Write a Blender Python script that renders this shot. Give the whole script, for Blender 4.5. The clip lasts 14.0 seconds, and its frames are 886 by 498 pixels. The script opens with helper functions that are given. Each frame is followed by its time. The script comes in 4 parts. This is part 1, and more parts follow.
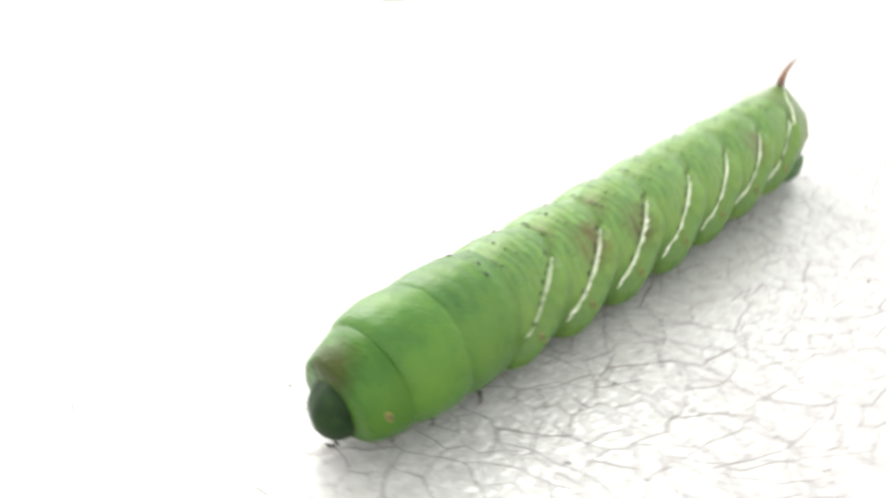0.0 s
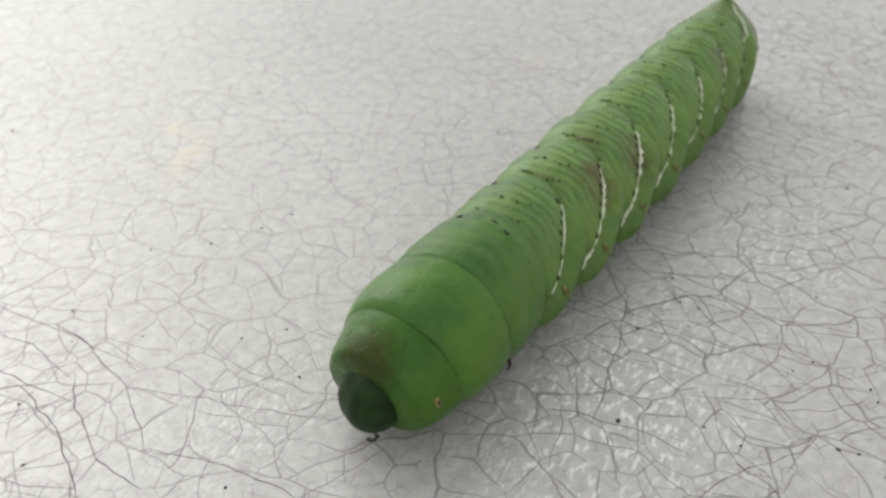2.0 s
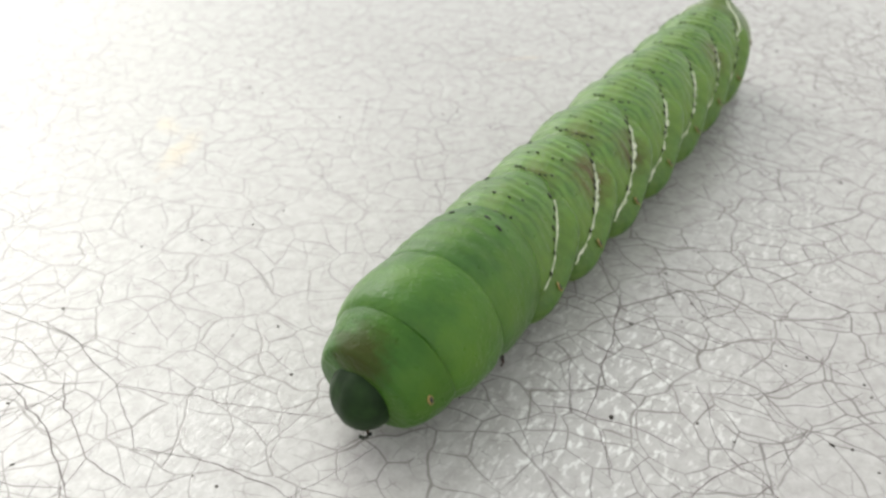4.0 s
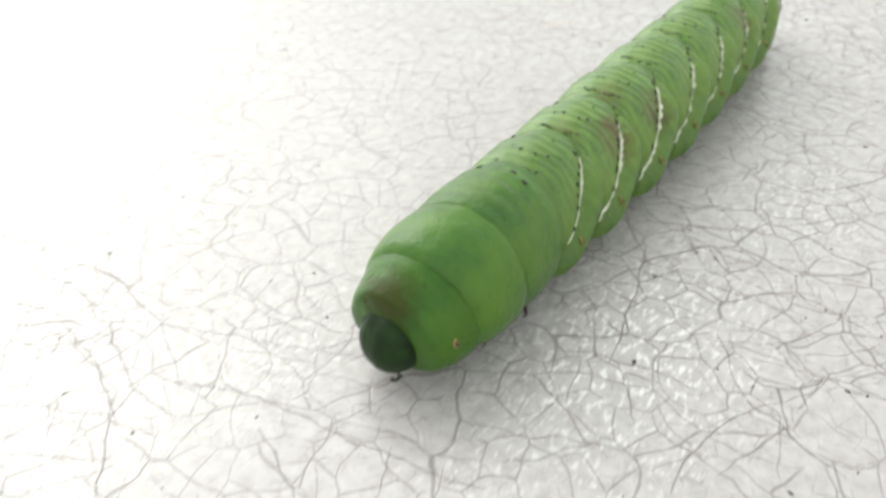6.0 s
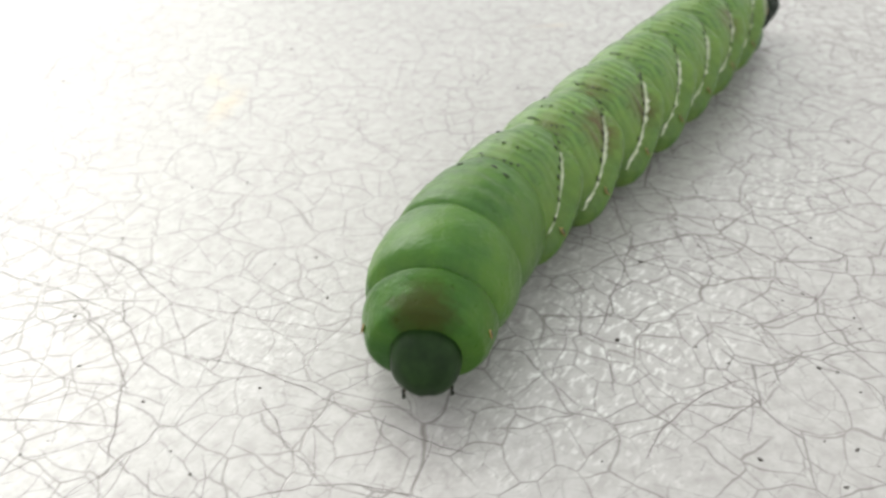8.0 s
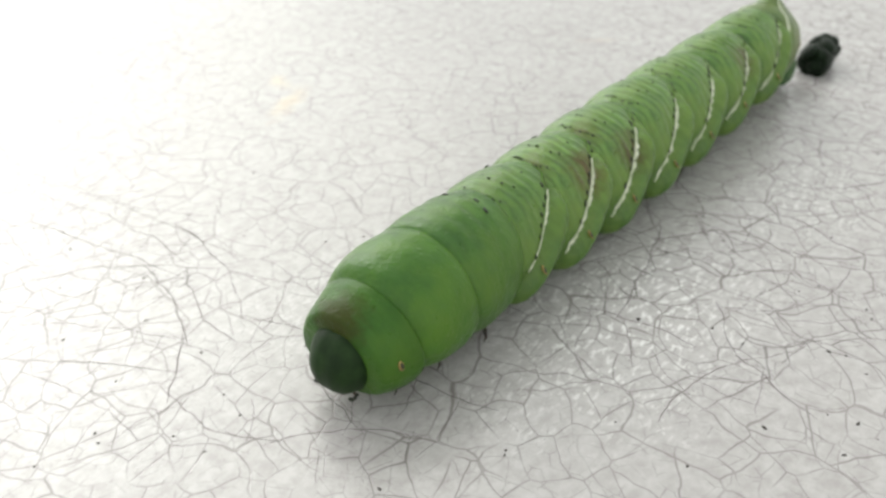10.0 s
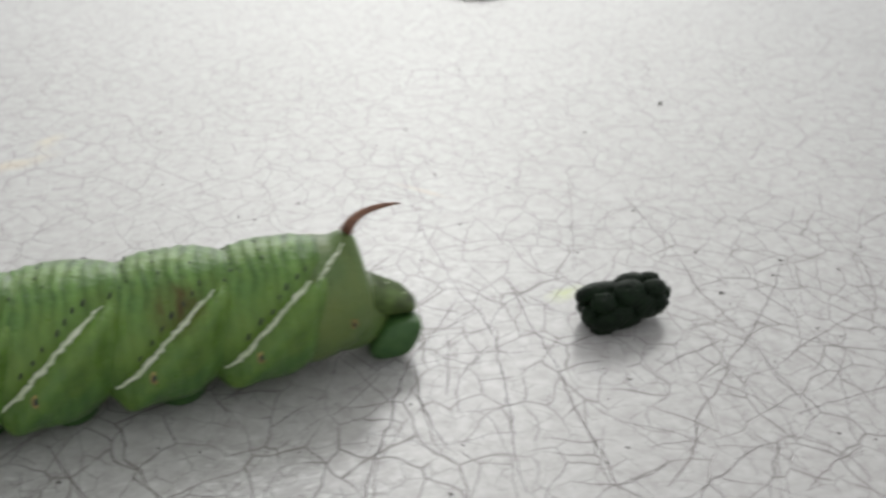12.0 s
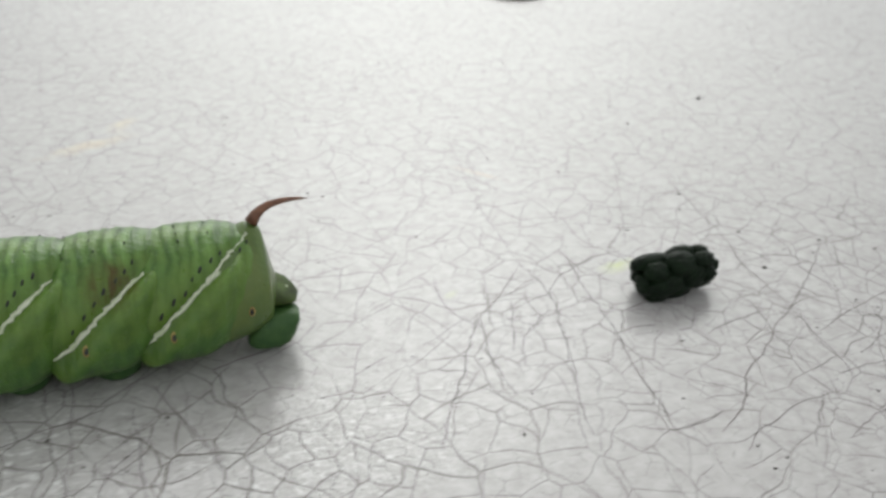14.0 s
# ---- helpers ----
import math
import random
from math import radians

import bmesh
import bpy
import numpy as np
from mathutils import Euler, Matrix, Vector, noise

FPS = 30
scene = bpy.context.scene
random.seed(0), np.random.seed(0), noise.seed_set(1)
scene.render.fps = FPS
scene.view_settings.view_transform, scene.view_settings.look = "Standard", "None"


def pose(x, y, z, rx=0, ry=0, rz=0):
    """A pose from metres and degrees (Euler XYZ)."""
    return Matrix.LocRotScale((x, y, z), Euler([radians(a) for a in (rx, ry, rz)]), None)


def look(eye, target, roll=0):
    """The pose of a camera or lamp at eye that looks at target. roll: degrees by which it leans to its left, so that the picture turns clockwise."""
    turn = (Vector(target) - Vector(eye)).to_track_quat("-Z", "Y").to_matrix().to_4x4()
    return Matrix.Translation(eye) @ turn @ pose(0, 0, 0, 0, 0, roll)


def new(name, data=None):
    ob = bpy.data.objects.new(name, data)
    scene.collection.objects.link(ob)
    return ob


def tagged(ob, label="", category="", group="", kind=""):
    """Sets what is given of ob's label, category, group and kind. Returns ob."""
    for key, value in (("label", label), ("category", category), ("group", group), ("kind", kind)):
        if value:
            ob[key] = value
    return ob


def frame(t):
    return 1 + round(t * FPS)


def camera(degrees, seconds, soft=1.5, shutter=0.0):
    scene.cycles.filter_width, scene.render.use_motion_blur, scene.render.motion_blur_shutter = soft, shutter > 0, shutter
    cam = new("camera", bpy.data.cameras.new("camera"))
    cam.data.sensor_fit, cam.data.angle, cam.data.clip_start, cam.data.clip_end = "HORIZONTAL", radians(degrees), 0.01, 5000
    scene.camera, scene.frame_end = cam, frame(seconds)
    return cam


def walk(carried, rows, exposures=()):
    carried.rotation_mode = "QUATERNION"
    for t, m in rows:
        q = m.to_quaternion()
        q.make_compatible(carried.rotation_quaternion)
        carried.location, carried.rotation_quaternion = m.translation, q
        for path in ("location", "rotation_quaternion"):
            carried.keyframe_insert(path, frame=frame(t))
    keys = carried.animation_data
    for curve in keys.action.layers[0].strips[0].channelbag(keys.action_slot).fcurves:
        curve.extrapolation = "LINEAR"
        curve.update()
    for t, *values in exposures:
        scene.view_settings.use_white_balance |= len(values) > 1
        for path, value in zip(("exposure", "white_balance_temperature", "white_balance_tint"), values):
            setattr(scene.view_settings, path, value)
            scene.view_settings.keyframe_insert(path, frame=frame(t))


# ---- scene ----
C = 0.01  # the plan below is in centimetres


def cm(x, y, z, rx=0, ry=0, rz=0):
    return pose(x * C, y * C, z * C, rx, ry, rz)


def view(x, y, z, yaw, pitch, roll):
    """A camera pose from centimetres and degrees: yaw to the left of +y, pitch up, lean."""
    return cm(x, y, z, 90 + pitch, 0, yaw) @ pose(0, 0, 0, 0, 0, roll)


cam = camera(52.0, 14.0, soft=2.7, shutter=0.7)
cam.data.dof.use_dof, cam.data.dof.focus_distance, cam.data.dof.aperture_fstop = True, 0.068, 62.0
VIEWS = [
    (0.0, -4.36, -4.87, 5.06, -46.4, -29.1, 0.1),
    (0.5, -4.47, -2.97, 5.05, -55.2, -35.0, -1.9),
    (1.0, -4.50, -3.48, 4.98, -55.4, -35.8, -1.7),
    (1.5, -4.56, -3.52, 5.03, -55.8, -34.8, -1.7),
    (2.0, -4.55, -3.51, 5.02, -55.9, -33.9, -1.6),
    (2.5, -4.57, -3.52, 5.04, -56.0, -33.7, -1.6),
    (3.0, -4.50, -3.50, 5.00, -56.3, -34.1, -1.6),
    (5.5, -4.53, -3.52, 5.01, -56.1, -34.5, -1.6),
    (6.0, -4.85, -3.66, 4.96, -54.4, -35.5, -1.7),
    (6.5, -5.31, -3.95, 5.01, -52.5, -35.2, -1.8),
    (7.0, -5.33, -3.95, 5.03, -51.9, -35.1, -1.9),
    (7.5, -5.31, -3.97, 5.02, -52.6, -35.0, -1.8),
    (8.0, -5.15, -4.03, 5.03, -53.7, -35.0, -1.8),
    (8.2, -5.08, -4.10, 5.00, -53.9, -34.7, -2.0),
    (10.3, -5.73, -4.91, 5.03, -47.3, -32.2, -1.4),
    (10.5, -5.11, -5.68, 5.05, -38.8, -31.2, -1.6),
    (11.0, -0.85, -6.86, 4.73, -19.4, -29.7, -1.3),
    (11.5, 1.06, -6.56, 4.53, -16.8, -28.4, -0.7),
    (12.0, 3.21, -6.71, 4.53, -20.1, -29.4, 0.9),
    (12.5, 3.40, -6.79, 4.54, -20.0, -29.4, 1.1),
    (13.0, 3.35, -6.86, 4.52, -19.4, -29.2, 1.1),
    (13.5, 3.13, -7.06, 4.53, -18.8, -29.2, 1.1),
    (14.0, 2.52, -7.23, 4.52, -19.1, -28.9, 1.3),
]
EXPOSURES = [(0.0, 1.5, 6580, 5), (0.4, 1.18, 6580, 5), (0.5, 1.02, 6580, 5), (1.0, 0.55, 6580, 5), (1.5, -0.02, 6580, 5), (2.1, 0.33, 6580, 5), (3.0, 0.41, 6580, 5),
             (5.5, 0.97, 6580, 5), (6.5, 0.8, 6580, 5), (8.0, 0.68, 6580, 5), (10.5, 0.56, 6580, 5), (11.0, 0.42, 6520, 6), (11.5, 0.45, 6460, 6),
             (12.0, 0.0, 6400, 7), (12.5, -0.23, 6390, 7), (13.2, 0.04, 6390, 6), (14.0, 0.02, 6390, 6)]
walk(cam, [(t, view(*v)) for t, *v in VIEWS], EXPOSURES)

# ---- light: bright overcast sky, brightest behind the far side of the table ----
SUN_AZ, SUN_EL = 17.0, 37.0   # degrees east of +y, above the horizon
world = bpy.data.worlds.new("overcast_sky")
world.use_nodes = True
scene.world = world
wn = world.node_tree.nodes
sky = wn.new("ShaderNodeTexSky")
sky.sky_type, sky.sun_disc = "NISHITA", False
sky.sun_elevation, sky.sun_rotation = radians(SUN_EL), radians(SUN_AZ)
sky.air_density, sky.dust_density, sky.ozone_density = 0.8, 5.0, 0.6
wn["Background"].inputs["Strength"].default_value = 0.15
pale = wn.new("ShaderNodeHueSaturation")   # thin cloud takes most of the blue away
pale.inputs["Saturation"].default_value = 0.15
world.node_tree.links.new(sky.outputs["Color"], pale.inputs["Color"])
cloud_layer = wn.new("ShaderNodeMix")      # an even layer of cloud in front of the brighter haze
cloud_layer.data_type = "RGBA"
cloud_layer.inputs[0].default_value, cloud_layer.inputs[7].default_value = 0.68, (4.8, 4.8, 4.75, 1)
world.node_tree.links.new(pale.outputs["Color"], cloud_layer.inputs[6])
world.node_tree.links.new(cloud_layer.outputs[2], wn["Background"].inputs["Color"])
sun = new("sun", bpy.data.lights.new("sun", "SUN"))
sun.data.energy, sun.data.angle, sun.data.color = 0.4, radians(60), (1.0, 0.965, 0.90)
az, el = radians(SUN_AZ), radians(SUN_EL)
sun.matrix_world = look((0.4 * math.sin(az), 0.4 * math.cos(az), 0.4 * math.tan(el)), (0, 0, 0))


# ---- materials ----
def material(name, rough=0.5, spec=0.5):
    m = bpy.data.materials.new(name)
    m.use_nodes = True
    b = m.node_tree.nodes["Principled BSDF"]
    b.inputs["Roughness"].default_value = rough
    b.inputs["Specular IOR Level"].default_value = spec
    return m, m.node_tree.nodes, m.node_tree.links, b


def node(nodes, kind, **values):
    n = nodes.new(kind)
    for key, value in values.items():
        n.inputs[key].default_value = value
    return n


def coords(nodes, links, scale=(100, 100, 100)):
    tc = nodes.new("ShaderNodeTexCoord")
    mp = node(nodes, "ShaderNodeMapping", Scale=scale)
    links.new(tc.outputs["Object"], mp.inputs["Vector"])
    return mp.outputs["Vector"]


def noise_tex(nodes, links, vec, scale, detail=3.0, rough=0.55):
    n = node(nodes, "ShaderNodeTexNoise", Scale=scale, Detail=detail, Roughness=rough)
    links.new(vec, n.inputs["Vector"])
    return n


def ramp(nodes, links, fac, stops):
    r = nodes.new("ShaderNodeValToRGB")
    e = r.color_ramp.elements
    while len(e) < len(stops):
        e.new(0.5)
    for el_, (pos, col) in zip(e, stops):
        el_.position, el_.color = pos, (*col, 1) if len(col) == 3 else col
    links.new(fac, r.inputs["Fac"])
    return r.outputs["Color"]


def grey(v):
    return (v, v, v)


def mix(nodes, links, fac, a, b, mode="MIX"):
    m = nodes.new("ShaderNodeMix")
    m.data_type, m.blend_type = "RGBA", mode
    for value, key in ((fac, 0), (a, 6), (b, 7)):
        if isinstance(value, (float, int)):
            m.inputs[key].default_value = value
        elif isinstance(value, tuple):
            m.inputs[key].default_value = (*value, 1)
        else:
            links.new(value, m.inputs[key])
    return m.outputs[2]


def maths(nodes, links, op, a, b=0.0, clamp=False):
    m = nodes.new("ShaderNodeMath")
    m.operation, m.use_clamp = op, clamp
    for value, key in ((a, 0), (b, 1)):
        if isinstance(value, (float, int)):
            m.inputs[key].default_value = value
        else:
            links.new(value, m.inputs[key])
    return m.outputs[0]


def bump(nodes, links, bsdf, height, strength, distance, after=None):
    b = node(nodes, "ShaderNodeBump", Strength=strength, Distance=distance)
    links.new(height, b.inputs["Height"])
    if after:
        links.new(after, b.inputs["Normal"])
    links.new(b.outputs["Normal"], bsdf.inputs["Normal"])
    return b.outputs["Normal"]


# stains on the enamel: x, y, half-sizes, turn, tint, strength
STAINS = [
    (1.75, 4.35, 0.75, 0.22, 25, (0.62, 0.50, 0.34), 0.55),
    (2.15, 5.0, 0.35, 0.18, 60, (0.66, 0.55, 0.38), 0.5),
    (6.80, -0.30, 0.28, 0.15, 20, (0.52, 0.60, 0.20), 0.65),
    (5.0, -0.35, 0.12, 0.06, 40, (0.55, 0.64, 0.25), 0.25),
    (6.2, 2.2, 0.5, 0.06, -50, (0.55, 0.45, 0.36), 0.5),
]


# where the glaze has gone rough, with glints painted on: x, y, half-sizes, strength
FROSTED = [(0.4, -1.7, 2.4, 1.5, 2.5), (-1.0, 0.75, 1.5, 1.0, 1.2), (3.3, -2.2, 1.8, 1.1, 1.6)]


# where more dirt has settled in the cracks: x, y, half-sizes
GRIMY = [(8.6, -1.6, 4.2, 3.0), (2.4, -2.2, 3.0, 1.8)]


def crazed_enamel():
    """Old white enamel, crazed all over, with dirt in the hairline cracks, faint stains, a pitted sheen and painted
    glints.
    """
    m, nodes, links, b = material("crazed_white_enamel", 0.2, 0.9)
    vec = coords(nodes, links)
    warp = noise_tex(nodes, links, vec, 0.9, 2.0)
    warp2 = noise_tex(nodes, links, vec, 4.0, 2.0)

    def warped(amount, fine):
        s = nodes.new("ShaderNodeVectorMath"); s.operation = "MULTIPLY_ADD"
        links.new(warp.outputs["Color"], s.inputs[0])
        s.inputs[1].default_value = (amount,) * 3
        links.new(vec, s.inputs[2])
        s2 = nodes.new("ShaderNodeVectorMath"); s2.operation = "MULTIPLY_ADD"
        links.new(warp2.outputs["Color"], s2.inputs[0])
        s2.inputs[1].default_value = (fine,) * 3
        links.new(s.outputs[0], s2.inputs[2])
        return s2.outputs[0]

    def cracks(scale, width, amount, fine, keep, seed, grain_y=1.0, turn=0.0):
        """1 on the line, 0 off it; keep: the share of the lines that stay visible."""
        off = node(nodes, "ShaderNodeMapping", Location=(seed, -seed, 0), Rotation=(0, 0, radians(turn)), Scale=(1, 1 / grain_y, 1))
        off.vector_type = "TEXTURE"
        links.new(warped(amount, fine), off.inputs["Vector"])
        v = node(nodes, "ShaderNodeTexVoronoi", Scale=scale, Randomness=1.0)
        v.voronoi_dimensions, v.feature = "2D", "DISTANCE_TO_EDGE"
        links.new(off.outputs[0], v.inputs["Vector"])
        line = nodes.new("ShaderNodeMapRange"); line.interpolation_type = "SMOOTHSTEP"
        line.inputs["From Min"].default_value, line.inputs["From Max"].default_value = width, width * 0.05
        links.new(v.outputs["Distance"], line.inputs["Value"])
        mask = noise_tex(nodes, links, off.outputs[0], 0.8 * scale, 2.0)
        fade = nodes.new("ShaderNodeMapRange")
        fade.inputs["From Min"].default_value, fade.inputs["From Max"].default_value = 0.62 - 0.3 * keep, 0.78 - 0.3 * keep
        links.new(mask.outputs["Fac"], fade.inputs["Value"])
        return maths(nodes, links, "MULTIPLY", line.outputs[0], fade.outputs[0])

    def seams(turn, spacing, width, swing, seed, keep):
        """Long curving hairlines that run side by side across the glaze."""
        off = node(nodes, "ShaderNodeMapping", Rotation=(0, 0, radians(turn)), Location=(seed, seed, 0))
        links.new(vec, off.inputs["Vector"])
        ax = nodes.new("ShaderNodeSeparateXYZ")
        links.new(off.outputs[0], ax.inputs[0])
        bend = noise_tex(nodes, links, off.outputs[0], 0.42, 2.0, 0.4)
        v = maths(nodes, links, "ADD", ax.outputs["X"], maths(nodes, links, "MULTIPLY", bend.outputs["Fac"], swing))
        d = maths(nodes, links, "PINGPONG", v, spacing)
        line = nodes.new("ShaderNodeMapRange"); line.interpolation_type = "SMOOTHSTEP"
        line.inputs["From Min"].default_value, line.inputs["From Max"].default_value = width, width * 0.05
        links.new(d, line.inputs["Value"])
        mask = noise_tex(nodes, links, off.outputs[0], 0.55, 2.0)
        fade = nodes.new("ShaderNodeMapRange")
        fade.inputs["From Min"].default_value, fade.inputs["From Max"].default_value = 0.62 - 0.3 * keep, 0.72 - 0.3 * keep
        links.new(mask.outputs["Fac"], fade.inputs["Value"])
        return maths(nodes, links, "MULTIPLY", line.outputs[0], fade.outputs[0])

    def strongest(*pairs):
        out = 0.0
        for value, weight in pairs:
            out = maths(nodes, links, "MAXIMUM", maths(nodes, links, "MULTIPLY", value, weight), out)
        return out

    lines = strongest((seams(-12, 1.2, 0.0085, 2.1, 4.0, 0.5), 0.35),
                      (cracks(1.7, 0.021, 0.6, 0.07, 0.95, 3.0, 0.7, 12.0), 0.62), (cracks(3.1, 0.031, 0.5, 0.06, 0.95, 11.0, 0.75, -38.0), 0.62),
                      (cracks(6.0, 0.045, 0.35, 0.05, 0.6, 41.0), 0.42))
    cloud = noise_tex(nodes, links, vec, 0.25, 4.0)
    grain = noise_tex(nodes, links, vec, 7.0, 4.0, 0.65)
    base = ramp(nodes, links, cloud.outputs["Fac"], [(0.3, (0.425, 0.408, 0.405)), (0.7, (0.50, 0.482, 0.482))])
    base = mix(nodes, links, 0.36, base, ramp(nodes, links, grain.outputs["Fac"], [(0.35, (0.31, 0.28, 0.275)), (0.65, (0.62, 0.61, 0.605))]))
    dirt = noise_tex(nodes, links, vec, 1.1, 3.0)
    crack_col = ramp(nodes, links, dirt.outputs["Fac"], [(0.35, (0.075, 0.062, 0.055)), (0.7, (0.20, 0.175, 0.16))])
    ragged = noise_tex(nodes, links, vec, 3.0, 4.0, 0.65)

    def spread(x, y, rx, ry, turn):
        """1 inside a ragged oval, 0 outside."""
        mp = node(nodes, "ShaderNodeMapping", Location=(x, y, 0), Rotation=(0, 0, radians(turn)), Scale=(rx, ry, 1))
        mp.vector_type = "TEXTURE"
        links.new(vec, mp.inputs["Vector"])
        flat = nodes.new("ShaderNodeVectorMath"); flat.operation = "MULTIPLY"
        links.new(mp.outputs[0], flat.inputs[0]); flat.inputs[1].default_value = (1, 1, 0)
        d = nodes.new("ShaderNodeVectorMath"); d.operation = "LENGTH"
        links.new(flat.outputs[0], d.inputs[0])
        e = maths(nodes, links, "ADD", d.outputs["Value"], maths(nodes, links, "MULTIPLY", ragged.outputs["Fac"], 1.6))
        msk = nodes.new("ShaderNodeMapRange")
        msk.inputs["From Min"].default_value, msk.inputs["From Max"].default_value = 1.75, 0.95
        links.new(e, msk.inputs["Value"])
        return msk.outputs[0]

    grime = 1.0
    for x, y, rx, ry in GRIMY:
        grime = maths(nodes, links, "ADD", grime, maths(nodes, links, "MULTIPLY", spread(x, y, rx, ry, 0.0), 0.5))
    lines = maths(nodes, links, "MULTIPLY", lines, grime, True)

    def stain(under, x, y, rx, ry, turn, tint, strength):
        return mix(nodes, links, maths(nodes, links, "MULTIPLY", spread(x, y, rx, ry, turn), strength), under, tint)

    for s in STAINS:
        base = stain(base, *s)
    # glitter of the rough glaze, painted as pale flecks in the base colour
    glinting = 0.0
    for x, y, rx, ry, amount in FROSTED:
        glinting = maths(nodes, links, "MAXIMUM", glinting, maths(nodes, links, "MULTIPLY", spread(x, y, rx, ry, 0.0), min(1.0, 0.32 * amount)))
    ripple = node(nodes, "ShaderNodeMapping", Rotation=(0, 0, radians(-35)), Scale=(1.0, 2.0, 1.0))
    links.new(vec, ripple.inputs["Vector"])
    glint_noise = noise_tex(nodes, links, ripple.outputs[0], 9.0, 2.0, 0.5)
    glints = ramp(nodes, links, glint_noise.outputs["Fac"], [(0.54, grey(0)), (0.63, grey(1))])
    base = mix(nodes, links, maths(nodes, links, "MULTIPLY", glints, glinting), base, (0.80, 0.80, 0.79))
    col = mix(nodes, links, lines, base, crack_col)
    links.new(col, b.inputs["Base Color"])
    # gloss and pits
    pits = noise_tex(nodes, links, vec, 24.0, 2.0, 0.5)
    wear = noise_tex(nodes, links, vec, 0.7, 3.0)
    rough = nodes.new("ShaderNodeMapRange")
    rough.inputs["To Min"].default_value, rough.inputs["To Max"].default_value = 0.16, 0.34
    links.new(wear.outputs["Fac"], rough.inputs["Value"])
    patch = nodes.new("ShaderNodeMapRange")
    patch.inputs["From Min"].default_value, patch.inputs["From Max"].default_value = 0.42, 0.66
    links.new(wear.outputs["Fac"], patch.inputs["Value"])
    frosty = maths(nodes, links, "ADD", patch.outputs[0], 0.25)
    for x, y, rx, ry, amount in FROSTED:
        frosty = maths(nodes, links, "ADD", frosty, maths(nodes, links, "MULTIPLY", spread(x, y, rx, ry, 0.0), amount))
    shine = maths(nodes, links, "SUBTRACT", rough.outputs[0], maths(nodes, links, "MULTIPLY", frosty, 0.055))
    links.new(maths(nodes, links, "MAXIMUM", shine, 0.09), b.inputs["Roughness"])
    h = maths(nodes, links, "MULTIPLY", pits.outputs["Fac"], maths(nodes, links, "MINIMUM", maths(nodes, links, "MULTIPLY", frosty, 0.32), 0.6))
    h = maths(nodes, links, "SUBTRACT", h, maths(nodes, links, "MULTIPLY", lines, 0.25))
    peel = noise_tex(nodes, links, vec, 6.5, 3.0, 0.6)   # the glaze is never quite flat
    h = maths(nodes, links, "ADD", h, maths(nodes, links, "MULTIPLY", peel.outputs["Fac"], 0.15))
    bump(nodes, links, b, h, 0.42, 0.0003)
    return m


